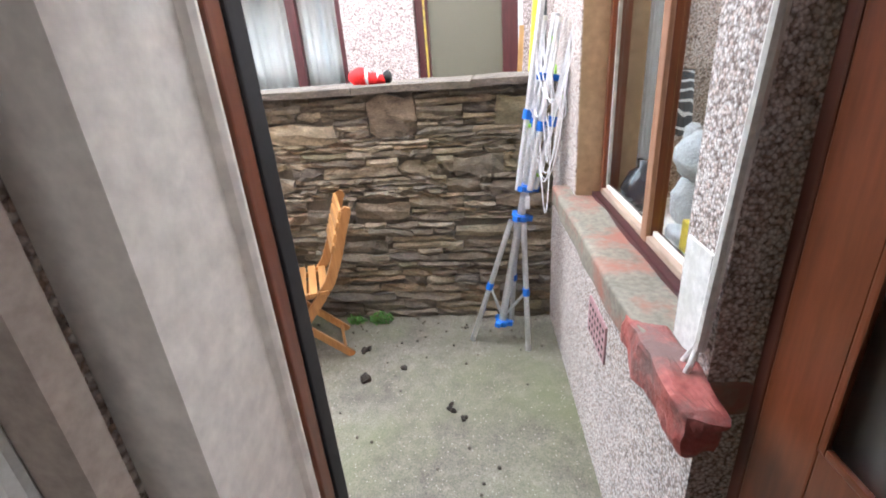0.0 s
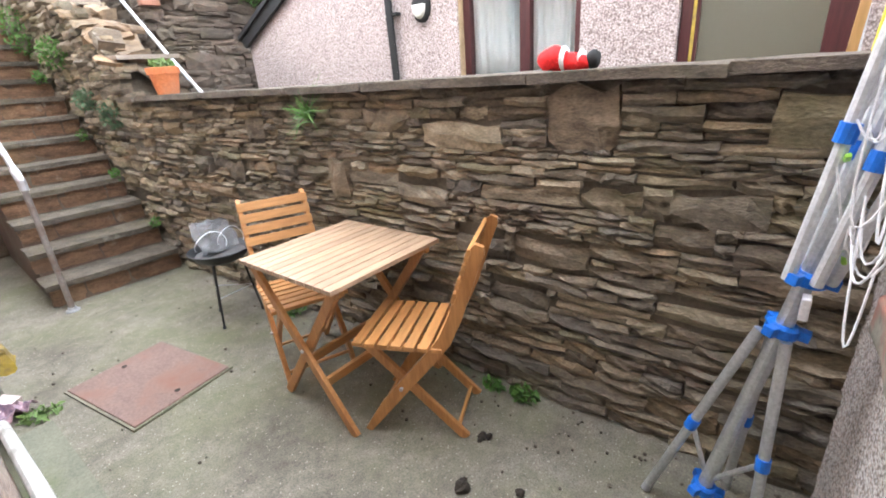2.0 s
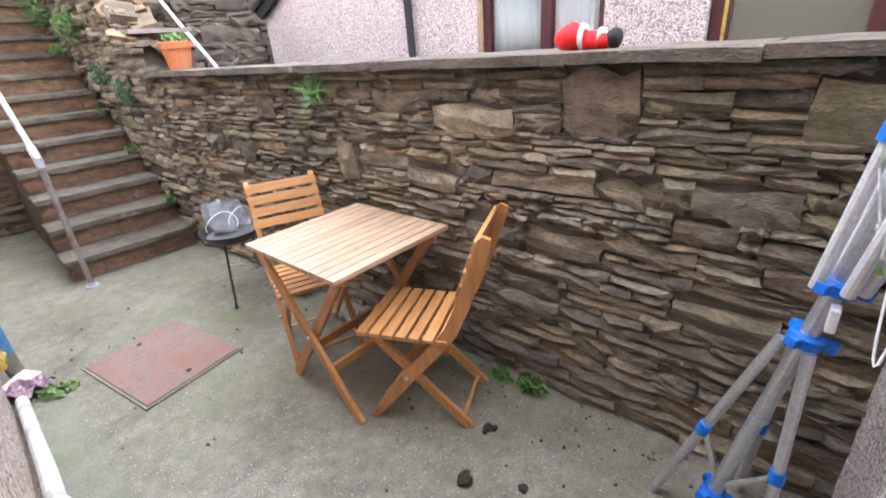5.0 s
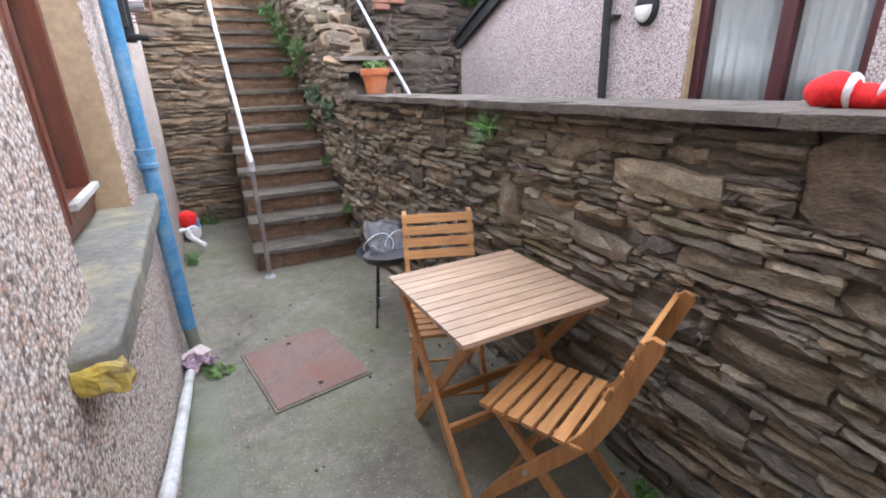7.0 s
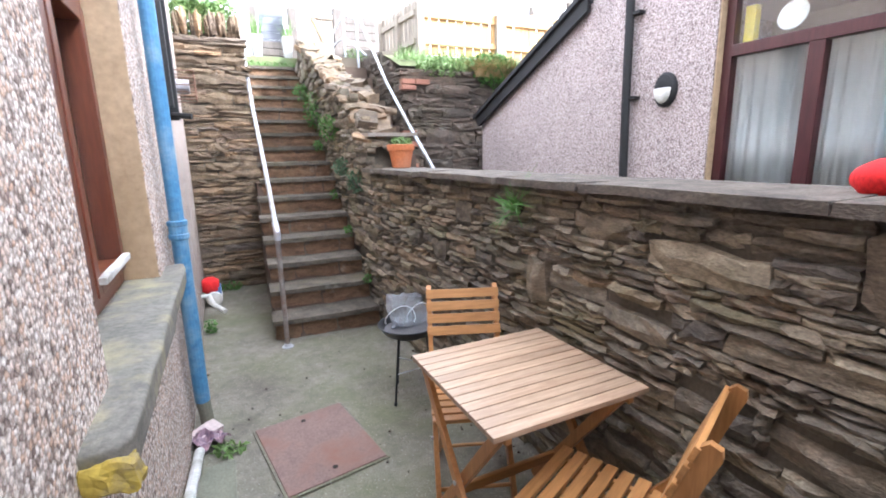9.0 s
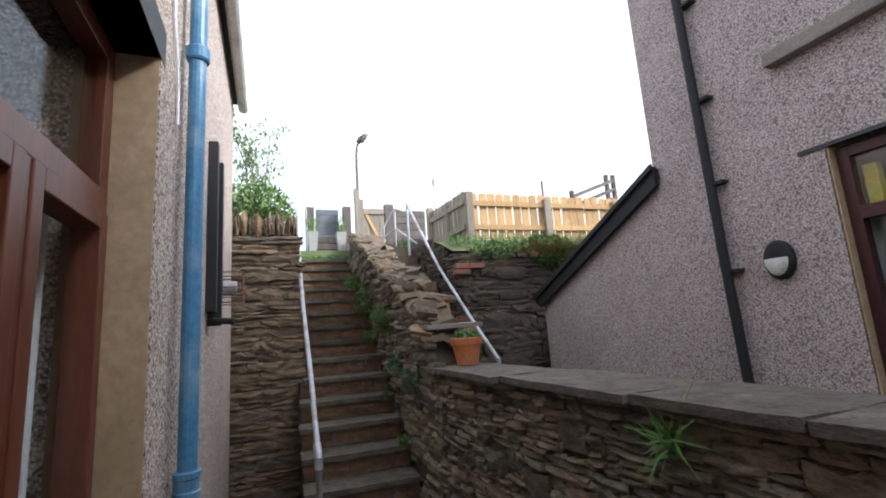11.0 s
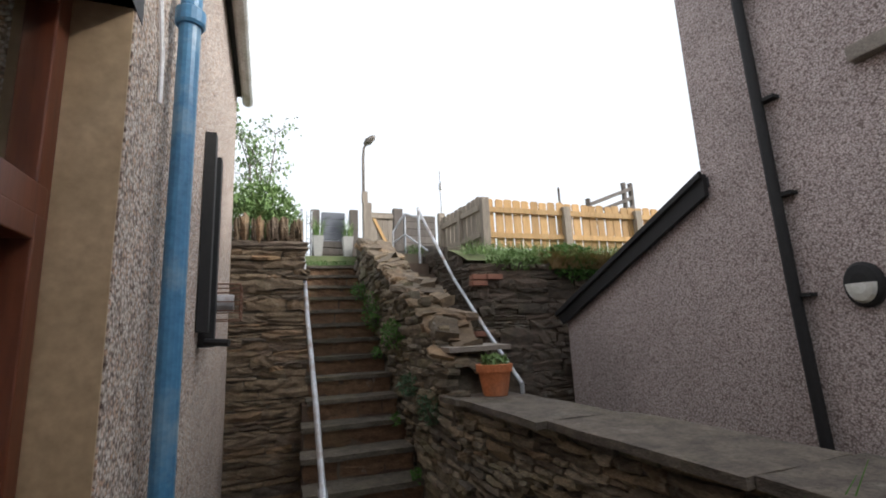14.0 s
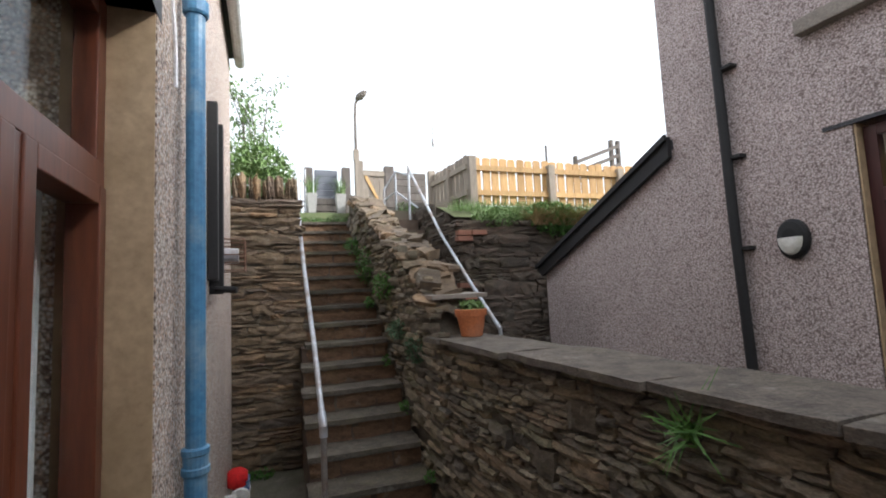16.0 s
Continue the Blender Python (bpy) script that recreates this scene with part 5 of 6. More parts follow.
# ---- fence on the bank ----
def fence_run(fen, x0, y0, x1, y1, zb, h, n, mat):
    d = Vector((x1 - x0, y1 - y0, 0))
    L = d.length
    ang = math.atan2(d.y, d.x)
    rng = random.Random(int(x0 * 10))
    for i in range(n):
        u = (i + 0.5) * L / n
        w = L / n * 0.42
        hh = h + rng.uniform(-0.015, 0.015)
        bm = extrude_poly([(-w, 0), (w, 0), (w, hh - 0.02), (w - 0.02, hh), (-w + 0.02, hh), (-w, hh - 0.02)], "y", -0.01, 0.01)
        part("board", moved(bm, pose(x0 + math.cos(ang) * u, y0 + math.sin(ang) * u, zb, 0, rng.uniform(-1, 1), math.degrees(ang))), mat, fen)
    for z in (0.15, h * 0.72):
        part("rail", moved(box(0, L, -0.05, -0.012, z, z + 0.08), pose(x0, y0, zb, 0, 0, math.degrees(ang))), mat, fen)


fn = thing("fence", "pale new timber picket fence on the bank", "fence")
FZ = 3.06
fence_run(fn, 3.7, 7.3, 5.09, 7.28, FZ, 0.75, 9, FENCE)
fence_run(fn, 5.09, 7.28, 6.5, 7.24, FZ, 0.75, 9, FENCE)
fence_run(fn, 6.5, 7.24, 8.2, 7.2, FZ, 0.75, 10, FENCE)
fence_run(fn, 3.55, 8.68, 3.66, 7.35, FZ + 0.02, 0.78, 9, FENCE_GREY)
for x, y, h in ((3.68, 7.28, 0.76), (5.09, 7.24, 0.68), (6.5, 7.2, 0.68), (3.53, 8.7, 0.88), (3.6, 7.98, 0.72)):
    part("post", box(x - 0.06, x + 0.06, y - 0.055, y + 0.045, FZ - 0.12, FZ + h), FENCE_GREY, fn, bevel=0.006)
pl = thing("post_rail_fence", "dark post and rail fence far up the slope", "fence")
for x, top in ((8.2, 5.04), (8.4, 5.04), (7.17, 4.6)):
    part("post", tube([(x, 9.2, 2.9), (x, 9.2, top)], 0.055, 8), POSTWOOD, pl)
for z in (4.02, 4.24, 4.46):
    part("rail", beam((7.17, 9.15, z), (8.4, 9.15, z + 0.46), 0.03, 0.08, (0, 1, 0)), POSTWOOD, pl)

# ---- gateway at the head of the steps ----
gp = thing("gate_post", "weathered square timber gate post", "post")
part("post", box(2.18, 2.325, 8.86, 8.98, 3.1, 4.12), FENCE_GREY, gp, bevel=0.01)
part("post_top", box(2.17, 2.265, 8.88, 8.97, 4.12, 4.325), FENCE_GREY, gp, bevel=0.01)
for x, w, top in ((1.425, 0.15, 4.07), (2.095, 0.15, 4.1), (2.91, 0.18, 4.17)):
    g = thing("gate_post", "dark weathered sleeper post by the gateway", "post", "sleeper posts")
    part("post", box(x - w / 2, x + w / 2, 9.28, 9.42, 3.05, top), POSTWOOD, g, bevel=0.02)
lg = thing("garden_gate", "boarded grey garden gate across the path", "gate")
for i in range(5):
    part("board", box(1.555, 1.965, 9.5, 9.53, 3.46 + i * 0.126, 3.58 + i * 0.126), SLATEWOOD, lg, bevel=0.004)
for x in (1.58, 1.92):
    part("ledge", box(x - 0.03, x + 0.03, 9.53, 9.55, 3.44, 4.08), SLATEWOOD, lg)
sg = thing("small_gate", "small ledged timber gate between the posts", "gate")
for i in range(4):
    part("board", box(2.415 + i * 0.099, 2.509 + i * 0.099, 9.3, 9.325, 3.36, 4.07), FENCE_GREY, sg, bevel=0.003)
part("brace", beam((2.44, 9.29, 3.98), (2.7, 9.29, 3.45), 0.02, 0.05, (0, 1, 0)), FENCE, sg)
part("rail", box(2.41, 2.81, 9.27, 9.3, 3.96, 4.03), FENCE_GREY, sg)
sw = thing("sleeper_wall", "low dark timber sleeper wall at the head of the steps", "retaining wall")
for i in range(3):
    part("sleeper", box(1.5, 1.95, 9.15, 9.28, 3.13 + 0.12 * i, 3.24 + 0.12 * i), POSTWOOD, sw, bevel=0.01)
for i in range(5):
    part("sleeper", box(3.03, 3.66, 9.35, 9.45, 3.4 + 0.135 * i, 3.53 + 0.135 * i), POSTWOOD, sw, bevel=0.01)
for i in range(2):
    part("sleeper", box(2.4, 3.4, 8.66, 8.8, 3.12 + 0.12 * i, 3.235 + 0.12 * i), POSTWOOD, sw, bevel=0.01)
rg = thing("gate_rail", "bent galvanised guard rail at the head of the next flight", "guard rail")
part("rail", tube([(2.62, 8.6, 3.1), (2.62, 8.6, 3.55), (2.8, 8.5, 3.85), (3.0, 8.2, 3.7)], 0.018, 8), GALV, rg)
part("rail", tube([(2.8, 8.5, 3.1), (2.8, 8.5, 3.84)], 0.016, 8), GALV, rg)
part("rail", tube([(2.62, 8.6, 3.36), (2.8, 8.5, 3.5), (3.05, 8.1, 3.15)], 0.016, 8), GALV, rg)


def planter(x, y, seed):
    p = thing("planter", "tall tapered grey planter with a grassy plant", "planter", "planters at the step head", m=pose(x, y, 3.15))
    part("tub", moved(box(-0.5, 0.5, -0.5, 0.5, 0, 1), Matrix.Diagonal((0.17, 0.17, 0.33, 1))), TERRYGREY, p)
    ob = p.children[0]
    for v in ob.data.vertices:
        if v.co.z < 0.1:
            v.co.x *= 0.68
            v.co.y *= 0.68
    b = foliage("plant", blades(70, 0.34, (0.07, 0.07), seed, 0.007, 0.6), LEAF_PALE, p, pose(0, 0, 0.32))
    return p


planter(1.425, 8.8, 4)
planter(1.9, 8.8, 9)
gn = thing("green_net", "heap of green netting by the gateway", "netting", m=pose(2.46, 8.62, 3.06))
part("heap", rough_up(lathe([(0.16, 0), (0.14, 0.08), (0.07, 0.15), (0.01, 0.18)], 16), 0.05, 9), GREENCLOTH, gn, smooth=True)
lad = thing("metal_frame", "narrow white metal ladder frame by the gate post", "frame")
for x in (1.27, 1.35):
    part("upright", tube([(x, 9.1, 3.13), (x, 9.1, 3.98)], 0.01, 8), GALV, lad)
for i in range(6):
    part("rung", tube([(1.27, 9.1, 3.24 + i * 0.13), (1.35, 9.1, 3.24 + i * 0.13)], 0.007, 8), GALV, lad)

# ---- street lamp and masts beyond ----
sl = thing("street_lamp", "tall grey street lamp beyond the gateway", "street lamp")
part("column", tube([(3.6, 16, 2.9), (3.6, 16, 7.8), (3.63, 16, 8.2), (3.73, 15.95, 8.4)], [0.06, 0.045, 0.04, 0.04], 10), POSTWOOD, sl)
part("head", moved(lathe([(0.05, -0.2), (0.13, -0.05), (0.1, 0.18), (0.02, 0.28)], 14), pose(3.79, 15.93, 8.45, 20, 50, 0)), POSTWOOD, sl, smooth=True)
ms = thing("aerial_mast", "thin pale mast far behind the fence", "mast")
part("mast", tube([(7.92, 20, 3.0), (7.92, 20, 9.2)], 0.04, 8), GALV, ms)
part("fitting", tube([(7.92, 20, 8.3), (7.92, 20, 8.6)], 0.09, 8), GALV, ms)
ms2 = thing("fence_stake", "thin stake standing behind the fence", "stake")
part("stake", tube([(5.85, 8.4, 2.9), (5.85, 8.4, 4.5)], 0.02, 6), POSTWOOD, ms2)


# ---- young tree and bushes on the terrace ----
def build_tree(x, y, z, h, seed):
    rng = random.Random(seed)
    t = thing("tree", "slender young tree with loose light-green leaves on the terrace", "tree", m=pose(x, y, z))
    trunk = bmesh.new()
    tips = []
    for s in range(5):
        a = rng.uniform(0, 6.3)
        lean = rng.uniform(0.05, 0.22)
        pts = [Vector((0.03 * math.cos(a), 0.03 * math.sin(a), 0))]
        hh = h * rng.uniform(0.7, 1.0)
        for i in range(1, 7):
            u = i / 6
            pts.append(Vector((math.cos(a) * lean * hh * u ** 1.3 + rng.uniform(-0.03, 0.03), math.sin(a) * lean * hh * u ** 1.3 + rng.uniform(-0.03, 0.03), hh * u)))
        add_tube(trunk, pts, [0.022 * (1 - 0.8 * i / 6) for i in range(7)], 6)
        for i in range(2, 7):
            for k in range(2):
                b = rng.uniform(0, 6.3)
                e = pts[i] + Vector((math.cos(b), math.sin(b), 0.5)) * rng.uniform(0.12, 0.3)
                add_tube(trunk, [pts[i], (pts[i] + e) / 2 + Vector((0, 0, 0.02)), e], [0.007, 0.005, 0.002], 5)
                tips += [e, (pts[i] + e) / 2]
    part("trunk", trunk, BARK, t)
    verts, faces = [], []
    for p in tips:
        for n in range(rng.randint(9, 17)):
            q = p + Vector([rng.gauss(0, 0.075) for _ in range(3)])
            m3 = Euler((rng.uniform(0, 6), rng.uniform(0, 6), rng.uniform(0, 6))).to_matrix()
            s = rng.uniform(0.02, 0.042)
            b = len(verts)
            verts += [tuple(q + m3 @ Vector(c)) for c in ((-s, 0, 0), (0, -s * 0.5, 0.2 * s), (s, 0, 0), (0, s * 0.5, 0.2 * s))]
            faces += [(b, b + 1, b + 2), (b, b + 2, b + 3)]
    me = bpy.data.meshes.new("crown")
    me.from_pydata(verts, [], faces)
    foliage("crown", me, LEAF_PALE, t)
    return t


build_tree(0.6, 7.7, 2.85, 2.2, 21)


def bush(name, label, x, y, z, size, count, leaf, mat, seed, m=None):
    b = thing(name, label, "plant", m=m if m is not None else pose(x, y, z))
    foliage("leaves", leaves(count, leaf, size, size[2] * 0.7, seed), mat, b)
    stem = bmesh.new()
    rng = random.Random(seed)
    for i in range(6):
        add_tube(stem, [(0, 0, 0), (rng.uniform(-1, 1) * size[0] * 0.6, rng.uniform(-1, 1) * size[1] * 0.6, size[2] * 1.1)], [0.005, 0.002], 5)
    part("stems", stem, BARK, b)
    return b


bush("bush", "leafy green bush on the terrace edge", 0.58, 6.8, 2.92, (0.48, 0.42, 0.42), 2300, 0.05, LEAF_PALE, 1)
bush("bush", "bushy weeds over the terrace edge", 0.7, 7.9, 2.8, (0.3, 0.5, 0.22), 600, 0.045, LEAF_PALE, 2)
bush("shrub", "green shrub hanging over the bank wall", 4.5, 6.42, 2.5, (0.5, 0.25, 0.28), 1300, 0.05, LEAF, 3)
bush("shrub", "low pale-green shrub on the bank wall", 3.6, 6.4, 2.62, (0.4, 0.2, 0.14), 700, 0.04, LEAF_PALE, 5)
bush("shrub", "green shrub hanging over the bank wall", 5.15, 6.36, 2.45, (0.45, 0.2, 0.24), 1000, 0.045, LEAF_PALE, 6)
bush("shrub", "green shrub hanging over the bank wall", 5.9, 6.42, 2.55, (0.6, 0.25, 0.25), 1300, 0.05, LEAF_PALE, 4)
for i, (x, y, z, s, n, mt, lab) in enumerate((
        (1.9, 6.85, 1.95, (0.16, 0.2, 0.26), 420, LEAF, "leafy weed growing beside the steps"),
        (1.84, 5.25, 1.35, (0.1, 0.16, 0.1), 200, LEAF_BLUE, "grey-green weed growing from the rubble wall"),
        (1.84, 5.75, 1.75, (0.12, 0.22, 0.16), 320, LEAF, "leafy weed growing from the rubble wall"),
        (1.86, 4.75, 1.2, (0.1, 0.2, 0.13), 240, LEAF_BLUE, "grey-green weed growing from the rubble wall"),
        (1.86, 7.6, 2.35, (0.12, 0.25, 0.15), 260, LEAF, "leafy weed growing from the rubble wall"),
        (2.95, 8.4, 3.1, (0.2, 0.2, 0.12), 200, LEAF_PALE, "weeds at the head of the second steps"),
        (1.82, 6.4, 1.62, (0.06, 0.1, 0.07), 90, LEAF, "small weed on the step edge"),
        (1.8, 5.55, 1.06, (0.05, 0.06, 0.06), 60, LEAF, "small weed on the step edge"),
        (1.8, 5.0, 0.72, (0.05, 0.06, 0.06), 60, LEAF, "small weed on the step edge"),
        (1.8, 4.35, 0.36, (0.05, 0.06, 0.05), 50, LEAF, "small weed at the foot of the steps"),
        (0.98, 6.25, 1.62, (0.05, 0.08, 0.09), 90, LEAF, "small weed between steps and wall"),
        (1.84, 2.55, 0.02, (0.08, 0.16, 0.06), 160, LEAF, "ragged weed at the foot of the wall"),
        (1.93, 0.82, 0.0, (0.05, 0.08, 0.035), 90, LEAF, "ragged weed at the foot of the wall"),
        (1.92, 0.98, 0.0, (0.04, 0.07, 0.03), 60, LEAF, "ragged weed at the foot of the wall"),
        (0.52, 2.72, 0.0, (0.1, 0.07, 0.025), 80, LEAF_PALE, "flat weed on the concrete by the drain"),
        (0.42, 4.7, 0.0, (0.06, 0.1, 0.07), 90, LEAF, "weed at the foot of the house wall"),
        (0.6, 6.05, 0.0, (0.14, 0.07, 0.06), 120, LEAF, "weeds along the foot of the end wall"))):
    bush("weed", lab, x, y, z, s, n, 0.028, mt, 40 + i)
wpn = thing("wall_fern", "strappy green fern growing out of the wall face", "plant", m=pose(1.955, 2.12, 1.27, 0, -60, 0))
foliage("fronds", blades(46, 0.13, (0.03, 0.03), 8, 0.006, 1.1), LEAF, wpn)
part("root", rough_up(lathe([(0.03, -0.01), (0.02, 0.02)], 8), 0.006, 30), DIRT, wpn)
gs = foliage("bank_grass", blades(2600, 0.2, (2.2, 0.3), 6, 0.006, 0.7), LEAF_PALE)
gs.matrix_world = pose(5.3, 6.85, 2.86)
tagged(gs, "long green grass along the bank top", "grass", kind="stuff")
gs = foliage("dry_grass", blades(2200, 0.36, (1.1, 0.14), 7, 0.005, 1.5), STRAW)
gs.matrix_world = pose(5.2, 6.35, 2.6)
tagged(gs, "straw-coloured dry grass hanging over the bank", "grass", kind="stuff")
gs = foliage("terrace_grass", blades(1500, 0.16, (0.9, 0.5), 11, 0.006, 0.7), LEAF_PALE)
gs.matrix_world = pose(-0.1, 6.95, 2.76)
tagged(gs, "rough green grass on the terrace", "grass", kind="stuff")
gs = foliage("step_grass", blades(420, 0.11, (0.42, 0.1), 12, 0.006, 0.7), LEAF)
gs.matrix_world = pose(1.58, 8.58, 2.95)
tagged(gs, "green grass at the head of the steps", "grass", kind="stuff")

# ---- dirt on the concrete ----
rng = random.Random(3)
for x, y, s in ((1.35, 0.79, 0.045), (1.455, 0.575, 0.026), (1.61, 0.83, 0.03), (1.17, 0.3, 0.03), (1.1, 0.22, 0.018)):
    bm = bmesh.new()
    for k in range(4):
        r = bmesh.ops.create_icosphere(bm, subdivisions=2, radius=s * rng.uniform(0.35, 0.6))
        bmesh.ops.translate(bm, vec=(rng.uniform(-s, s) * 0.7, rng.uniform(-s, s) * 0.7, s * 0.2), verts=r["verts"])
    o = part("dirt_clod", rough_up(bm, s * 0.35, 40), DIRT)
    o.matrix_world = pose(x, y, 0.0)
    tagged(o, "small dark clod of dirt on the concrete", "dirt", "dirt clods")
lit = bmesh.new()
for n in range(220):
    x, y = rng.uniform(0.4, 1.95), rng.uniform(-0.2, 4.0)
    if rng.random() < 0.5:
        x = 1.97 - abs(rng.gauss(0, 0.12))
    r = bmesh.ops.create_icosphere(lit, subdivisions=1, radius=rng.uniform(0.003, 0.009))
    bmesh.ops.translate(lit, vec=(x, y, 0.004), verts=r["verts"])
tagged(part("grit", lit, MORTAR), "loose grit and crumbs scattered on the concrete", "grit", kind="stuff")


# ---- lamps added at unseen openings to brighten the hall and the wing room ----
def fill_lamp(name, m, sx, sy, watts):
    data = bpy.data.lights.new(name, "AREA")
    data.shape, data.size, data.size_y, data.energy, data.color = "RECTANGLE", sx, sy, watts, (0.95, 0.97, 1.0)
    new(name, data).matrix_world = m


fill_lamp("hall_daylight", look((-1.6, -0.7, 1.5), (-1.3, 0.6, 1.4)), 1.1, 1.1, 0.55)
fill_lamp("room_daylight", WING @ look((0.7, -2.45, 1.6), (0.75, 0.0, 1.2)), 1.3, 1.2, 7.0)


# ---- stones ----
def stone_material(name, tones, moss=0.55, scale=9.0):
    m = material(name, tones[0], 0.88)
    g = N(m, "ShaderNodeNewGeometry").outputs["Position"]
    oi = N(m, "ShaderNodeObjectInfo").outputs["Random"]
    isl = island(m)
    add = N(m, "ShaderNodeMath")
    wire(m, oi, add.inputs[0])
    wire(m, isl, add.inputs[1])
    fr = N(m, "ShaderNodeMath")
    fr.operation = "FRACT"
    wire(m, add.outputs[0], fr.inputs[0])
    base = ramp(m, fr.outputs[0], [(i / (len(tones) - 1), t) for i, t in enumerate(tones)])
    mp = N(m, "ShaderNodeMapping", Scale=(1, 1, 2.6))
    wire(m, g, mp.inputs["Vector"])
    n1 = noise_tex(m, mp.outputs[0], scale, 6.0, 0.65)
    n2 = noise_tex(m, mp.outputs[0], scale * 7, 4.0, 0.6)
    c = blend(m, 1.0, base, ramp(m, n1, [(0.25, (0.4, 0.4, 0.4)), (0.75, (1.55, 1.52, 1.46))]), "MULTIPLY")
    c = blend(m, 0.6, c, blend(m, 1.0, c, ramp(m, n2, [(0.3, (0.45, 0.45, 0.45)), (0.7, (1.5, 1.5, 1.5))]), "MULTIPLY"))
    st = noise_tex(m, g, 2.1, 6.0, 0.7)
    c = blend(m, ramp(m, st, [(0.5, (0, 0, 0)), (0.72, (moss,) * 3)]), c, (0.15, 0.138, 0.058))
    lich = noise_tex(m, g, 5.0, 5.0, 0.7)
    c = blend(m, ramp(m, lich, [(0.62, (0, 0, 0)), (0.7, (0.4, 0.4, 0.4))]), c, (0.36, 0.34, 0.29))
    colour(m, c)
    bump(m, blend(m, 0.5, n1, n2), 1.0, 0.018)
    return m


RUBBLE = stone_material("rubble_stone", [(0.1, 0.082, 0.064), (0.235, 0.195, 0.145), (0.155, 0.134, 0.108), (0.34, 0.29, 0.215), (0.135, 0.121, 0.106), (0.25, 0.185, 0.122), (0.19, 0.172, 0.114)])
RUBBLE_WARM = stone_material("brown_rubble", [(0.1, 0.075, 0.052), (0.21, 0.155, 0.1), (0.14, 0.11, 0.08), (0.25, 0.165, 0.095), (0.13, 0.105, 0.085)], 0.2)
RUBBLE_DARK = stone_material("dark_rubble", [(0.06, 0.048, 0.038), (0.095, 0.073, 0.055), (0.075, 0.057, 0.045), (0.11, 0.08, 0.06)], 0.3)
SLABSTONE = stone_material("coping_slab", [(0.115, 0.097, 0.082), (0.15, 0.128, 0.106), (0.13, 0.108, 0.09)], 0.3)


def stone_mesh(seed, ragged=0.13):
    """A unit stone: front at -x, back at +x; bulged, uneven, with chipped edges."""
    bm = bmesh.new()
    rng = random.Random(seed)
    ny, nz = 4, 2
    ring = []
    for j in range(nz + 1):
        for i in range(ny + 1):
            y, z = i / ny - 0.5, j / nz - 0.5
            edge = (i in (0, ny)) + (j in (0, nz))
            x = -0.5 + (0.0, 0.09, 0.19)[min(edge, 2)] + rng.uniform(-0.13, 0.13)
            ring.append(bm.verts.new((x, y + rng.uniform(-1, 1) * ragged * (0.6 if i in (0, ny) else 1.0) * 0.5, z + rng.uniform(-1, 1) * ragged * (1.25 if i in (0, ny) else 1.35))))
    for j in range(nz):
        for i in range(ny):
            a = j * (ny + 1) + i
            bm.faces.new((ring[a], ring[a + 1], ring[a + ny + 2], ring[a + ny + 1]))
    bd = [e for e in bm.edges if e.is_boundary]
    r = bmesh.ops.extrude_edge_only(bm, edges=bd)
    for v in (g for g in r["geom"] if isinstance(g, bmesh.types.BMVert)):
        v.co.x = 0.5
    bmesh.ops.recalc_face_normals(bm, faces=bm.faces[:])
    me = bpy.data.meshes.new("stone")
    bm.to_mesh(me)
    bm.free()
    return me


def stone_set(mat, seed):
    out = []
    for k in range(10):
        me = stone_mesh(seed + k)
        me.materials.append(mat)
        out.append(me)
    return out


def courses(length, height, seed, thin=0.03, thick=0.085, big=()):
    """Cells (u, v, w, h) of a random rubble face; big ones are laid first and the rest fill round them."""
    rng = random.Random(seed)
    cells = [tuple(b) for b in big]

    def hit(u0, u1, v0, v1):
        for u, v, w, h in big:
            if u0 < u + w and u1 > u and v0 < v + h and v1 > v:
                return (u, v, w, h)
        return None

    z = 0.0
    while z < height - 0.012:
        h = min(rng.choice((thin, thin * 1.3, thin * 1.6, thick * 0.75, thick)) * rng.uniform(0.85, 1.15), height - z)
        if height - z - h < thin * 0.6:
            h = height - z
        u = -rng.uniform(0, 0.1)
        while u < length:
            w = min(h * rng.uniform(1.6, 7.0) + 0.04, 0.45)
            if u + w > length - 0.05:
                w = length - u
            b = hit(u + 0.004, u + w - 0.004, z + 0.004, z + h - 0.004)
            if b:
                if b[0] - u > 0.035:
                    cells.append((u, z, b[0] - u, h))
                u = b[0] + b[2]
                continue
            if h > 0.06 and rng.random() < 0.3 and w > 0.12:
                k = rng.uniform(0.35, 0.65)
                cells.append((u, z, w, h * k))
                cells.append((u, z + h * k, w, h * (1 - k)))
            else:
                cells.append((u, z, w, h))
            u += w
        z += h
    return cells


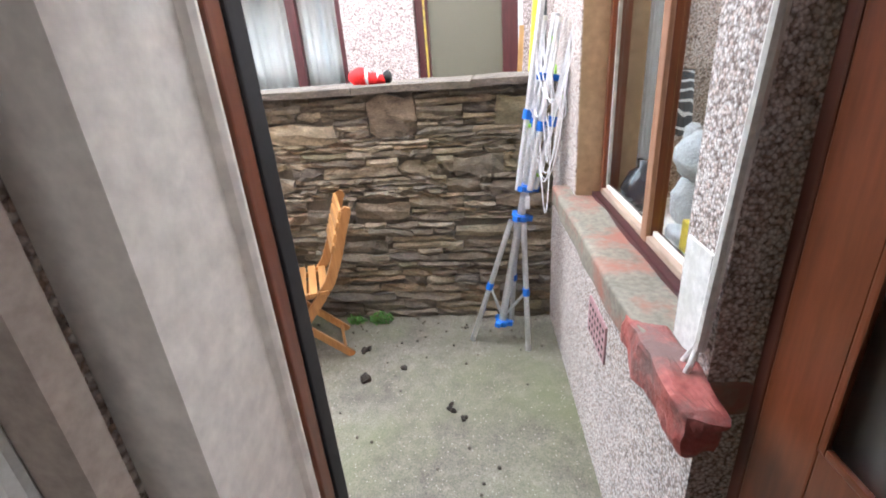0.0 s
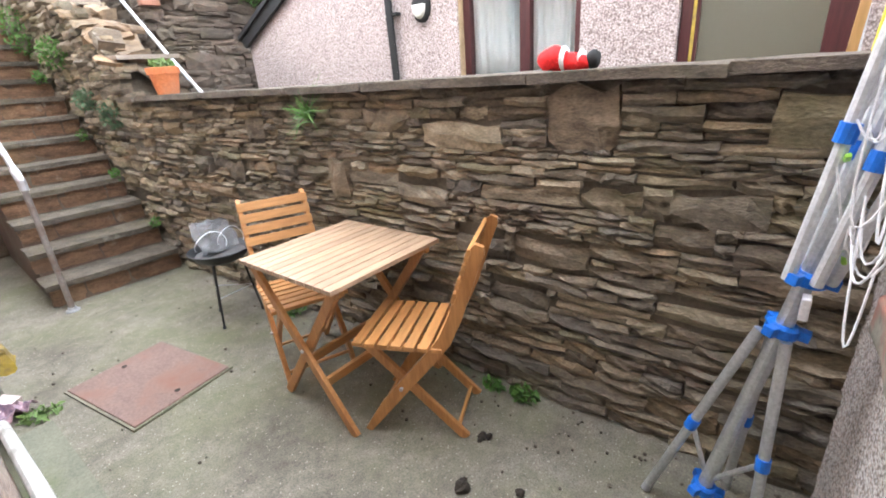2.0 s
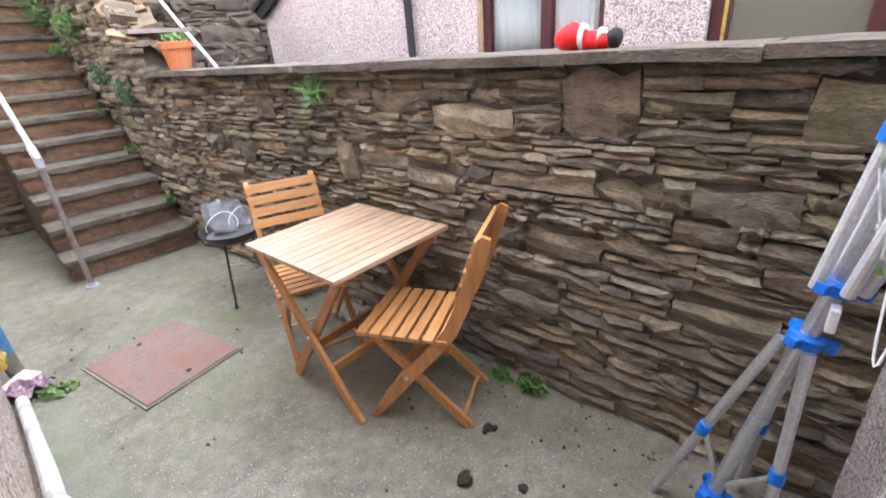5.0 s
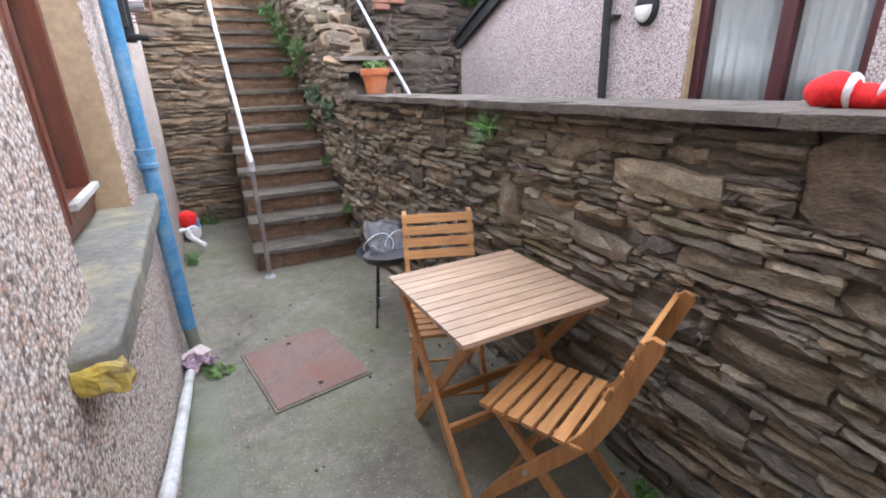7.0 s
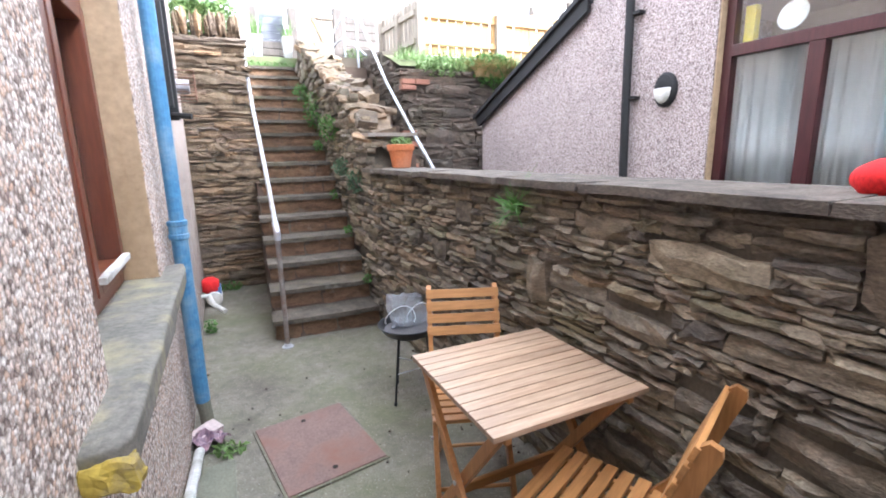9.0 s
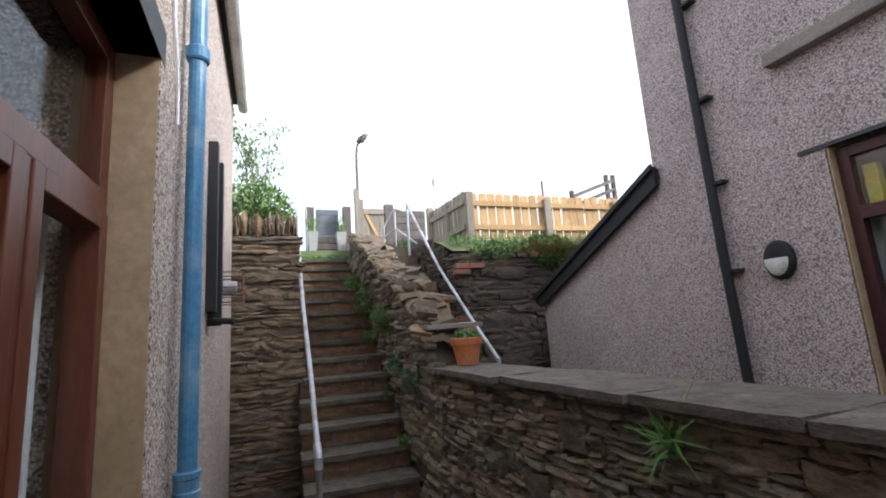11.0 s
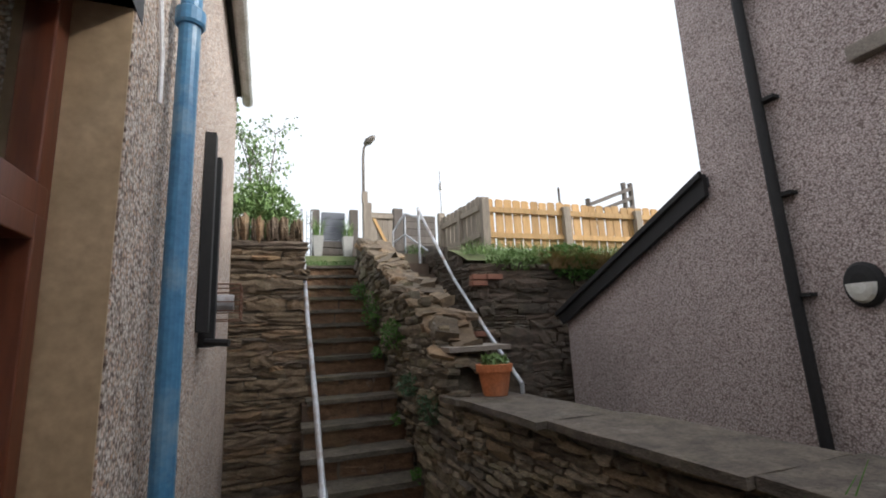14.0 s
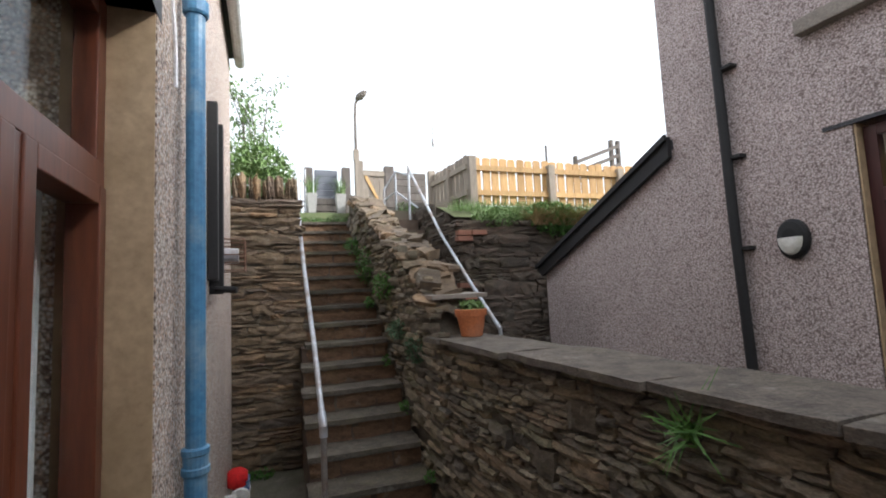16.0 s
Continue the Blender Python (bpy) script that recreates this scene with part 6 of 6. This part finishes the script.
def lay(parent, cells, place, meshes, seed, keep, depth=0.1, gap=0.003, name="stone", rest_mat=None, proud=0.016):
    """Stones as children of the wall up to keep(u, v); those past it in one joined part."""
    rng = random.Random(seed)
    made, vs, fs = 0, [], []
    for u, v, w, h in cells:
        me = meshes[rng.randrange(len(meshes))]
        m = place(u + w / 2, v + h / 2) @ Matrix.Translation((depth / 2 - rng.uniform(-0.8, 1.1) * proud - (0.012 if h > 0.09 else 0.0), 0, 0)) @ Matrix.Rotation(radians(rng.uniform(-3.0, 3.0)), 4, "X") @ Matrix.Rotation(radians(rng.uniform(-4, 4)), 4, "Y") @ Matrix.Diagonal((depth, (w - gap) * rng.choice((1, 1, -1)), (h - gap * 0.8), 1))
        if keep(u, v) and made < 300:
            ob = bpy.data.objects.new(name, me)
            scene.collection.objects.link(ob)
            ob.parent = parent
            ob.matrix_world = m
            made += 1
        else:
            b = len(vs)
            vs += [tuple(m @ q.co) for q in me.vertices]
            fs += [tuple(b + k for k in p.vertices) for p in me.polygons]
    if vs:
        me = bpy.data.meshes.new(name + "work")
        me.from_pydata(vs, [], fs)
        me.materials.append(rest_mat)
        ob = new(name + "work", me)
        ob.parent = parent
        ob["kind"] = "stuff"


ST = stone_set(RUBBLE, 100)
STW = stone_set(RUBBLE_WARM, 200)
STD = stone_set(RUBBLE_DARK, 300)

# boundary wall: u runs from the wing towards the steps
big = [(0.79, 1.165, 0.27, 0.2), (0.67, 1.2, 0.11, 0.12), (0.33, 0.92, 0.27, 0.105), (0.46, 0.82, 0.19, 0.095), (0.87, 0.68, 0.34, 0.085), (0.7, 0.92, 0.22, 0.09),
       (0.1, 0.8, 0.3, 0.09), (0.06, 1.2, 0.3, 0.13), (2.22, 0.86, 0.13, 0.17), (1.55, 0.86, 0.3, 0.08), (1.6, 0.3, 0.22, 0.1), (3.2, 0.85, 0.2, 0.12), (2.9, 1.12, 0.2, 0.13), (3.6, 0.9, 0.22, 0.1),
       (1.25, 1.14, 0.42, 0.1), (1.75, 1.2, 0.3, 0.1), (3.9, 1.15, 0.3, 0.09), (1.05, 0.45, 0.28, 0.08), (0.3, 0.55, 0.32, 0.07), (1.25, 0.66, 0.26, 0.08)]


def on_east(u, v):
    y = -0.3 + u
    return Matrix.Translation((stone_x(y), y, v))


lay(wall_east, courses(4.55, 1.386, 7, 0.024, 0.064, big), on_east, ST, 8, lambda u, v: v > 0.28 and u < 3.4, 0.1, rest_mat=RUBBLE, proud=0.017)

# sloping wall beside the flight
def on_ramp(u, v):
    y = 4.25 + u
    return Matrix.Translation((min(1.85, stone_x(y)), y, v))


cells = [c for c in courses(4.5, 3.05, 17, 0.04, 0.1) if c[1] + c[3] < ramp_z(4.25 + c[0] + c[2] / 2) + 0.02 and c[1] + c[3] > (c[0] - 0.3) * RISE / GOING - 0.1]
lay(wall_ramp, cells, on_ramp, ST, 18, lambda u, v: u < 3.5, 0.1, rest_mat=RUBBLE, proud=0.03)
rng = random.Random(44)
y = 4.45
while y < 8.6:
    for x in (1.93, 2.08):
        me = STW[rng.randrange(10)]
        ob = bpy.data.objects.new("capstone", me)
        scene.collection.objects.link(ob)
        ob.parent = wall_ramp
        ob.matrix_world = Matrix.Translation((x + rng.uniform(-0.04, 0.04), y, ramp_z(y) - 0.03 + rng.uniform(-0.02, 0.04))) @ Euler((radians(rng.uniform(8, 38)), radians(rng.uniform(-14, 14)), radians(rng.uniform(-40, 40)))).to_matrix().to_4x4() @ Matrix.Diagonal((rng.uniform(0.16, 0.26), rng.uniform(0.16, 0.34), rng.uniform(0.03, 0.09), 1))
    y += rng.uniform(0.09, 0.17)

# end wall facing the yard, with upright stones on its head
def on_end(u, v):
    return Matrix.Translation((-0.1 + u, END_Y, v)) @ Matrix.Rotation(radians(90), 4, "Z")


lay(wall_end, [(1.1 - c[0] - c[2], c[1], c[2], c[3]) for c in courses(1.1, 2.84, 27, 0.045, 0.11)], on_end, STW, 28, lambda u, v: True, 0.1, rest_mat=RUBBLE_WARM)
x = 0.3
while x < 1.02:
    w = rng.uniform(0.05, 0.1)
    ob = bpy.data.objects.new("capstone", STW[rng.randrange(10)])
    scene.collection.objects.link(ob)
    ob.parent = wall_end
    ob.matrix_world = Matrix.Translation((x, END_Y + 0.12, 2.95 + rng.uniform(-0.02, 0.02))) @ Euler((0, radians(rng.uniform(-8, 8)), radians(90))).to_matrix().to_4x4() @ Matrix.Diagonal((0.26, w, rng.uniform(0.16, 0.26), 1))
    x += w * 1.05


def on_return(u, v):
    return Matrix.Translation((0.9, END_Y + 0.1 + u, v)) @ Matrix.Rotation(radians(180), 4, "Z")


wr = bpy.data.objects["wall_north_return"]
cells = [c for c in courses(2.6, 2.95, 37, 0.045, 0.11) if c[1] + c[3] > (1.9 + c[0]) * RISE / GOING]
lay(wr, cells, on_return, STW, 38, lambda u, v: True, 0.1, rest_mat=RUBBLE_WARM)

# bank wall: dark rubble, a broken brick quoin at its corner
def on_bank(u, v):
    return Matrix.Translation((3.05 + u, BANK_Y, v)) @ Matrix.Rotation(radians(90), 4, "Z")


cells = [(4.2 - c[0] - c[2], c[1] + 0.9, c[2], c[3]) for c in courses(4.2, 1.78, 47, 0.075, 0.17)]
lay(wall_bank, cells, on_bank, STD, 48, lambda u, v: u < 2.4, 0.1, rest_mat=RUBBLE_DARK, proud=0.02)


def on_bank_side(u, v):
    return Matrix.Translation((2.97, BANK_Y + 0.05 + u, v))


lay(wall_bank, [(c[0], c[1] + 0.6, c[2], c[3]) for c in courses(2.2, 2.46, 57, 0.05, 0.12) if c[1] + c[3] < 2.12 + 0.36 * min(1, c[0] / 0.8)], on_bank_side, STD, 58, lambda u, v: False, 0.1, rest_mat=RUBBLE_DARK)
bk = bmesh.new()
add_box(bk, -0.5, 0.5, -0.5, 0.5, -0.5, 0.5)
bmesh.ops.bevel(bk, geom=bk.edges[:], offset=0.06, segments=1, affect="EDGES")
bme = bpy.data.meshes.new("brick")
bk.to_mesh(bme)
bk.free()
bme.materials.append(BRICK)
for k in range(20):
    if rng.random() < 0.62:
        continue
    for q in range(2 if k % 2 else 1):
        ob = bpy.data.objects.new("brick", bme)
        scene.collection.objects.link(ob)
        ob.parent = wall_bank
        ob.matrix_world = Matrix.Translation((3.07 + q * 0.2 + rng.uniform(-0.01, 0.01), BANK_Y - 0.02 + rng.uniform(-0.015, 0.02), 1.22 + k * 0.075)) @ Matrix.Diagonal((0.21, 0.1, 0.065, 1))

# coping slabs
cp = thing("coping", "worn grey-brown stone coping slabs along the wall", "coping", kind="structure")
y = -0.42
k = 0
while y < 4.38:
    L = min(rng.uniform(0.55, 0.95), 4.4 - y)
    bm = bmesh.new()
    add_box(bm, stone_x(y + L / 2) - 0.055, stone_x(y + L / 2) + 0.42, y + 0.004, y + L - 0.004, 1.389, 1.424)
    bmesh.ops.subdivide_edges(bm, edges=bm.edges[:], cuts=3, use_grid_fill=True)
    rough_up(bm, 0.009, 7.0, k)
    part("slab", bm, SLABSTONE, cp)
    y += L
    k += 1

# steps: a tread slab and a row of riser stones each
rng = random.Random(91)
TREADS = stone_material("tread_stone", [(0.088, 0.076, 0.06), (0.125, 0.107, 0.086), (0.104, 0.088, 0.07)], 0.5, 7.0)
RISERS = stone_material("riser_stone", [(0.13, 0.074, 0.043), (0.185, 0.106, 0.062), (0.155, 0.09, 0.053), (0.2, 0.12, 0.07)], 0.2, 7.0)
RS = stone_set(RISERS, 400)
for i in range(N_STEPS):
    y, z = Y0 + GOING * i, RISE * (i + 1)
    lft = STAIR_L + (0.05 if i > 5 else -0.01 + rng.uniform(-0.012, 0.012))
    bm = bmesh.new()
    add_box(bm, lft, STAIR_R, y - 0.022, y + GOING + 0.01, z - 0.042, z)
    bmesh.ops.subdivide_edges(bm, edges=bm.edges[:], cuts=4, use_grid_fill=True)
    rough_up(bm, 0.008, 8.0, i)
    part("tread", bm, TREADS, stairs)
    x = lft + 0.012
    while x < STAIR_R - 0.01:
        w = min(rng.uniform(0.16, 0.5), STAIR_R - x)
        if STAIR_R - x - w < 0.1:
            w = STAIR_R - x
        ob = bpy.data.objects.new("riser_stone", RS[rng.randrange(10)])
        scene.collection.objects.link(ob)
        ob.parent = stairs
        ob.matrix_world = Matrix.Translation((x + w / 2, y + 0.035, z - RISE / 2 - 0.02)) @ Matrix.Rotation(radians(90), 4, "Z") @ Matrix.Diagonal((0.05, w - 0.006, RISE - 0.042, 1))
        x += w

# the flight and its walls run slightly askew to the yard
ASKEW = Matrix.Translation((1.4, 4.15, 0)) @ Matrix.Rotation(radians(-2.1), 4, "Z") @ Matrix.Translation((-1.4, -4.15, 0))
for ob in (stairs, wall_ramp, wr, rail):
    ob.matrix_world = ASKEW @ ob.matrix_world
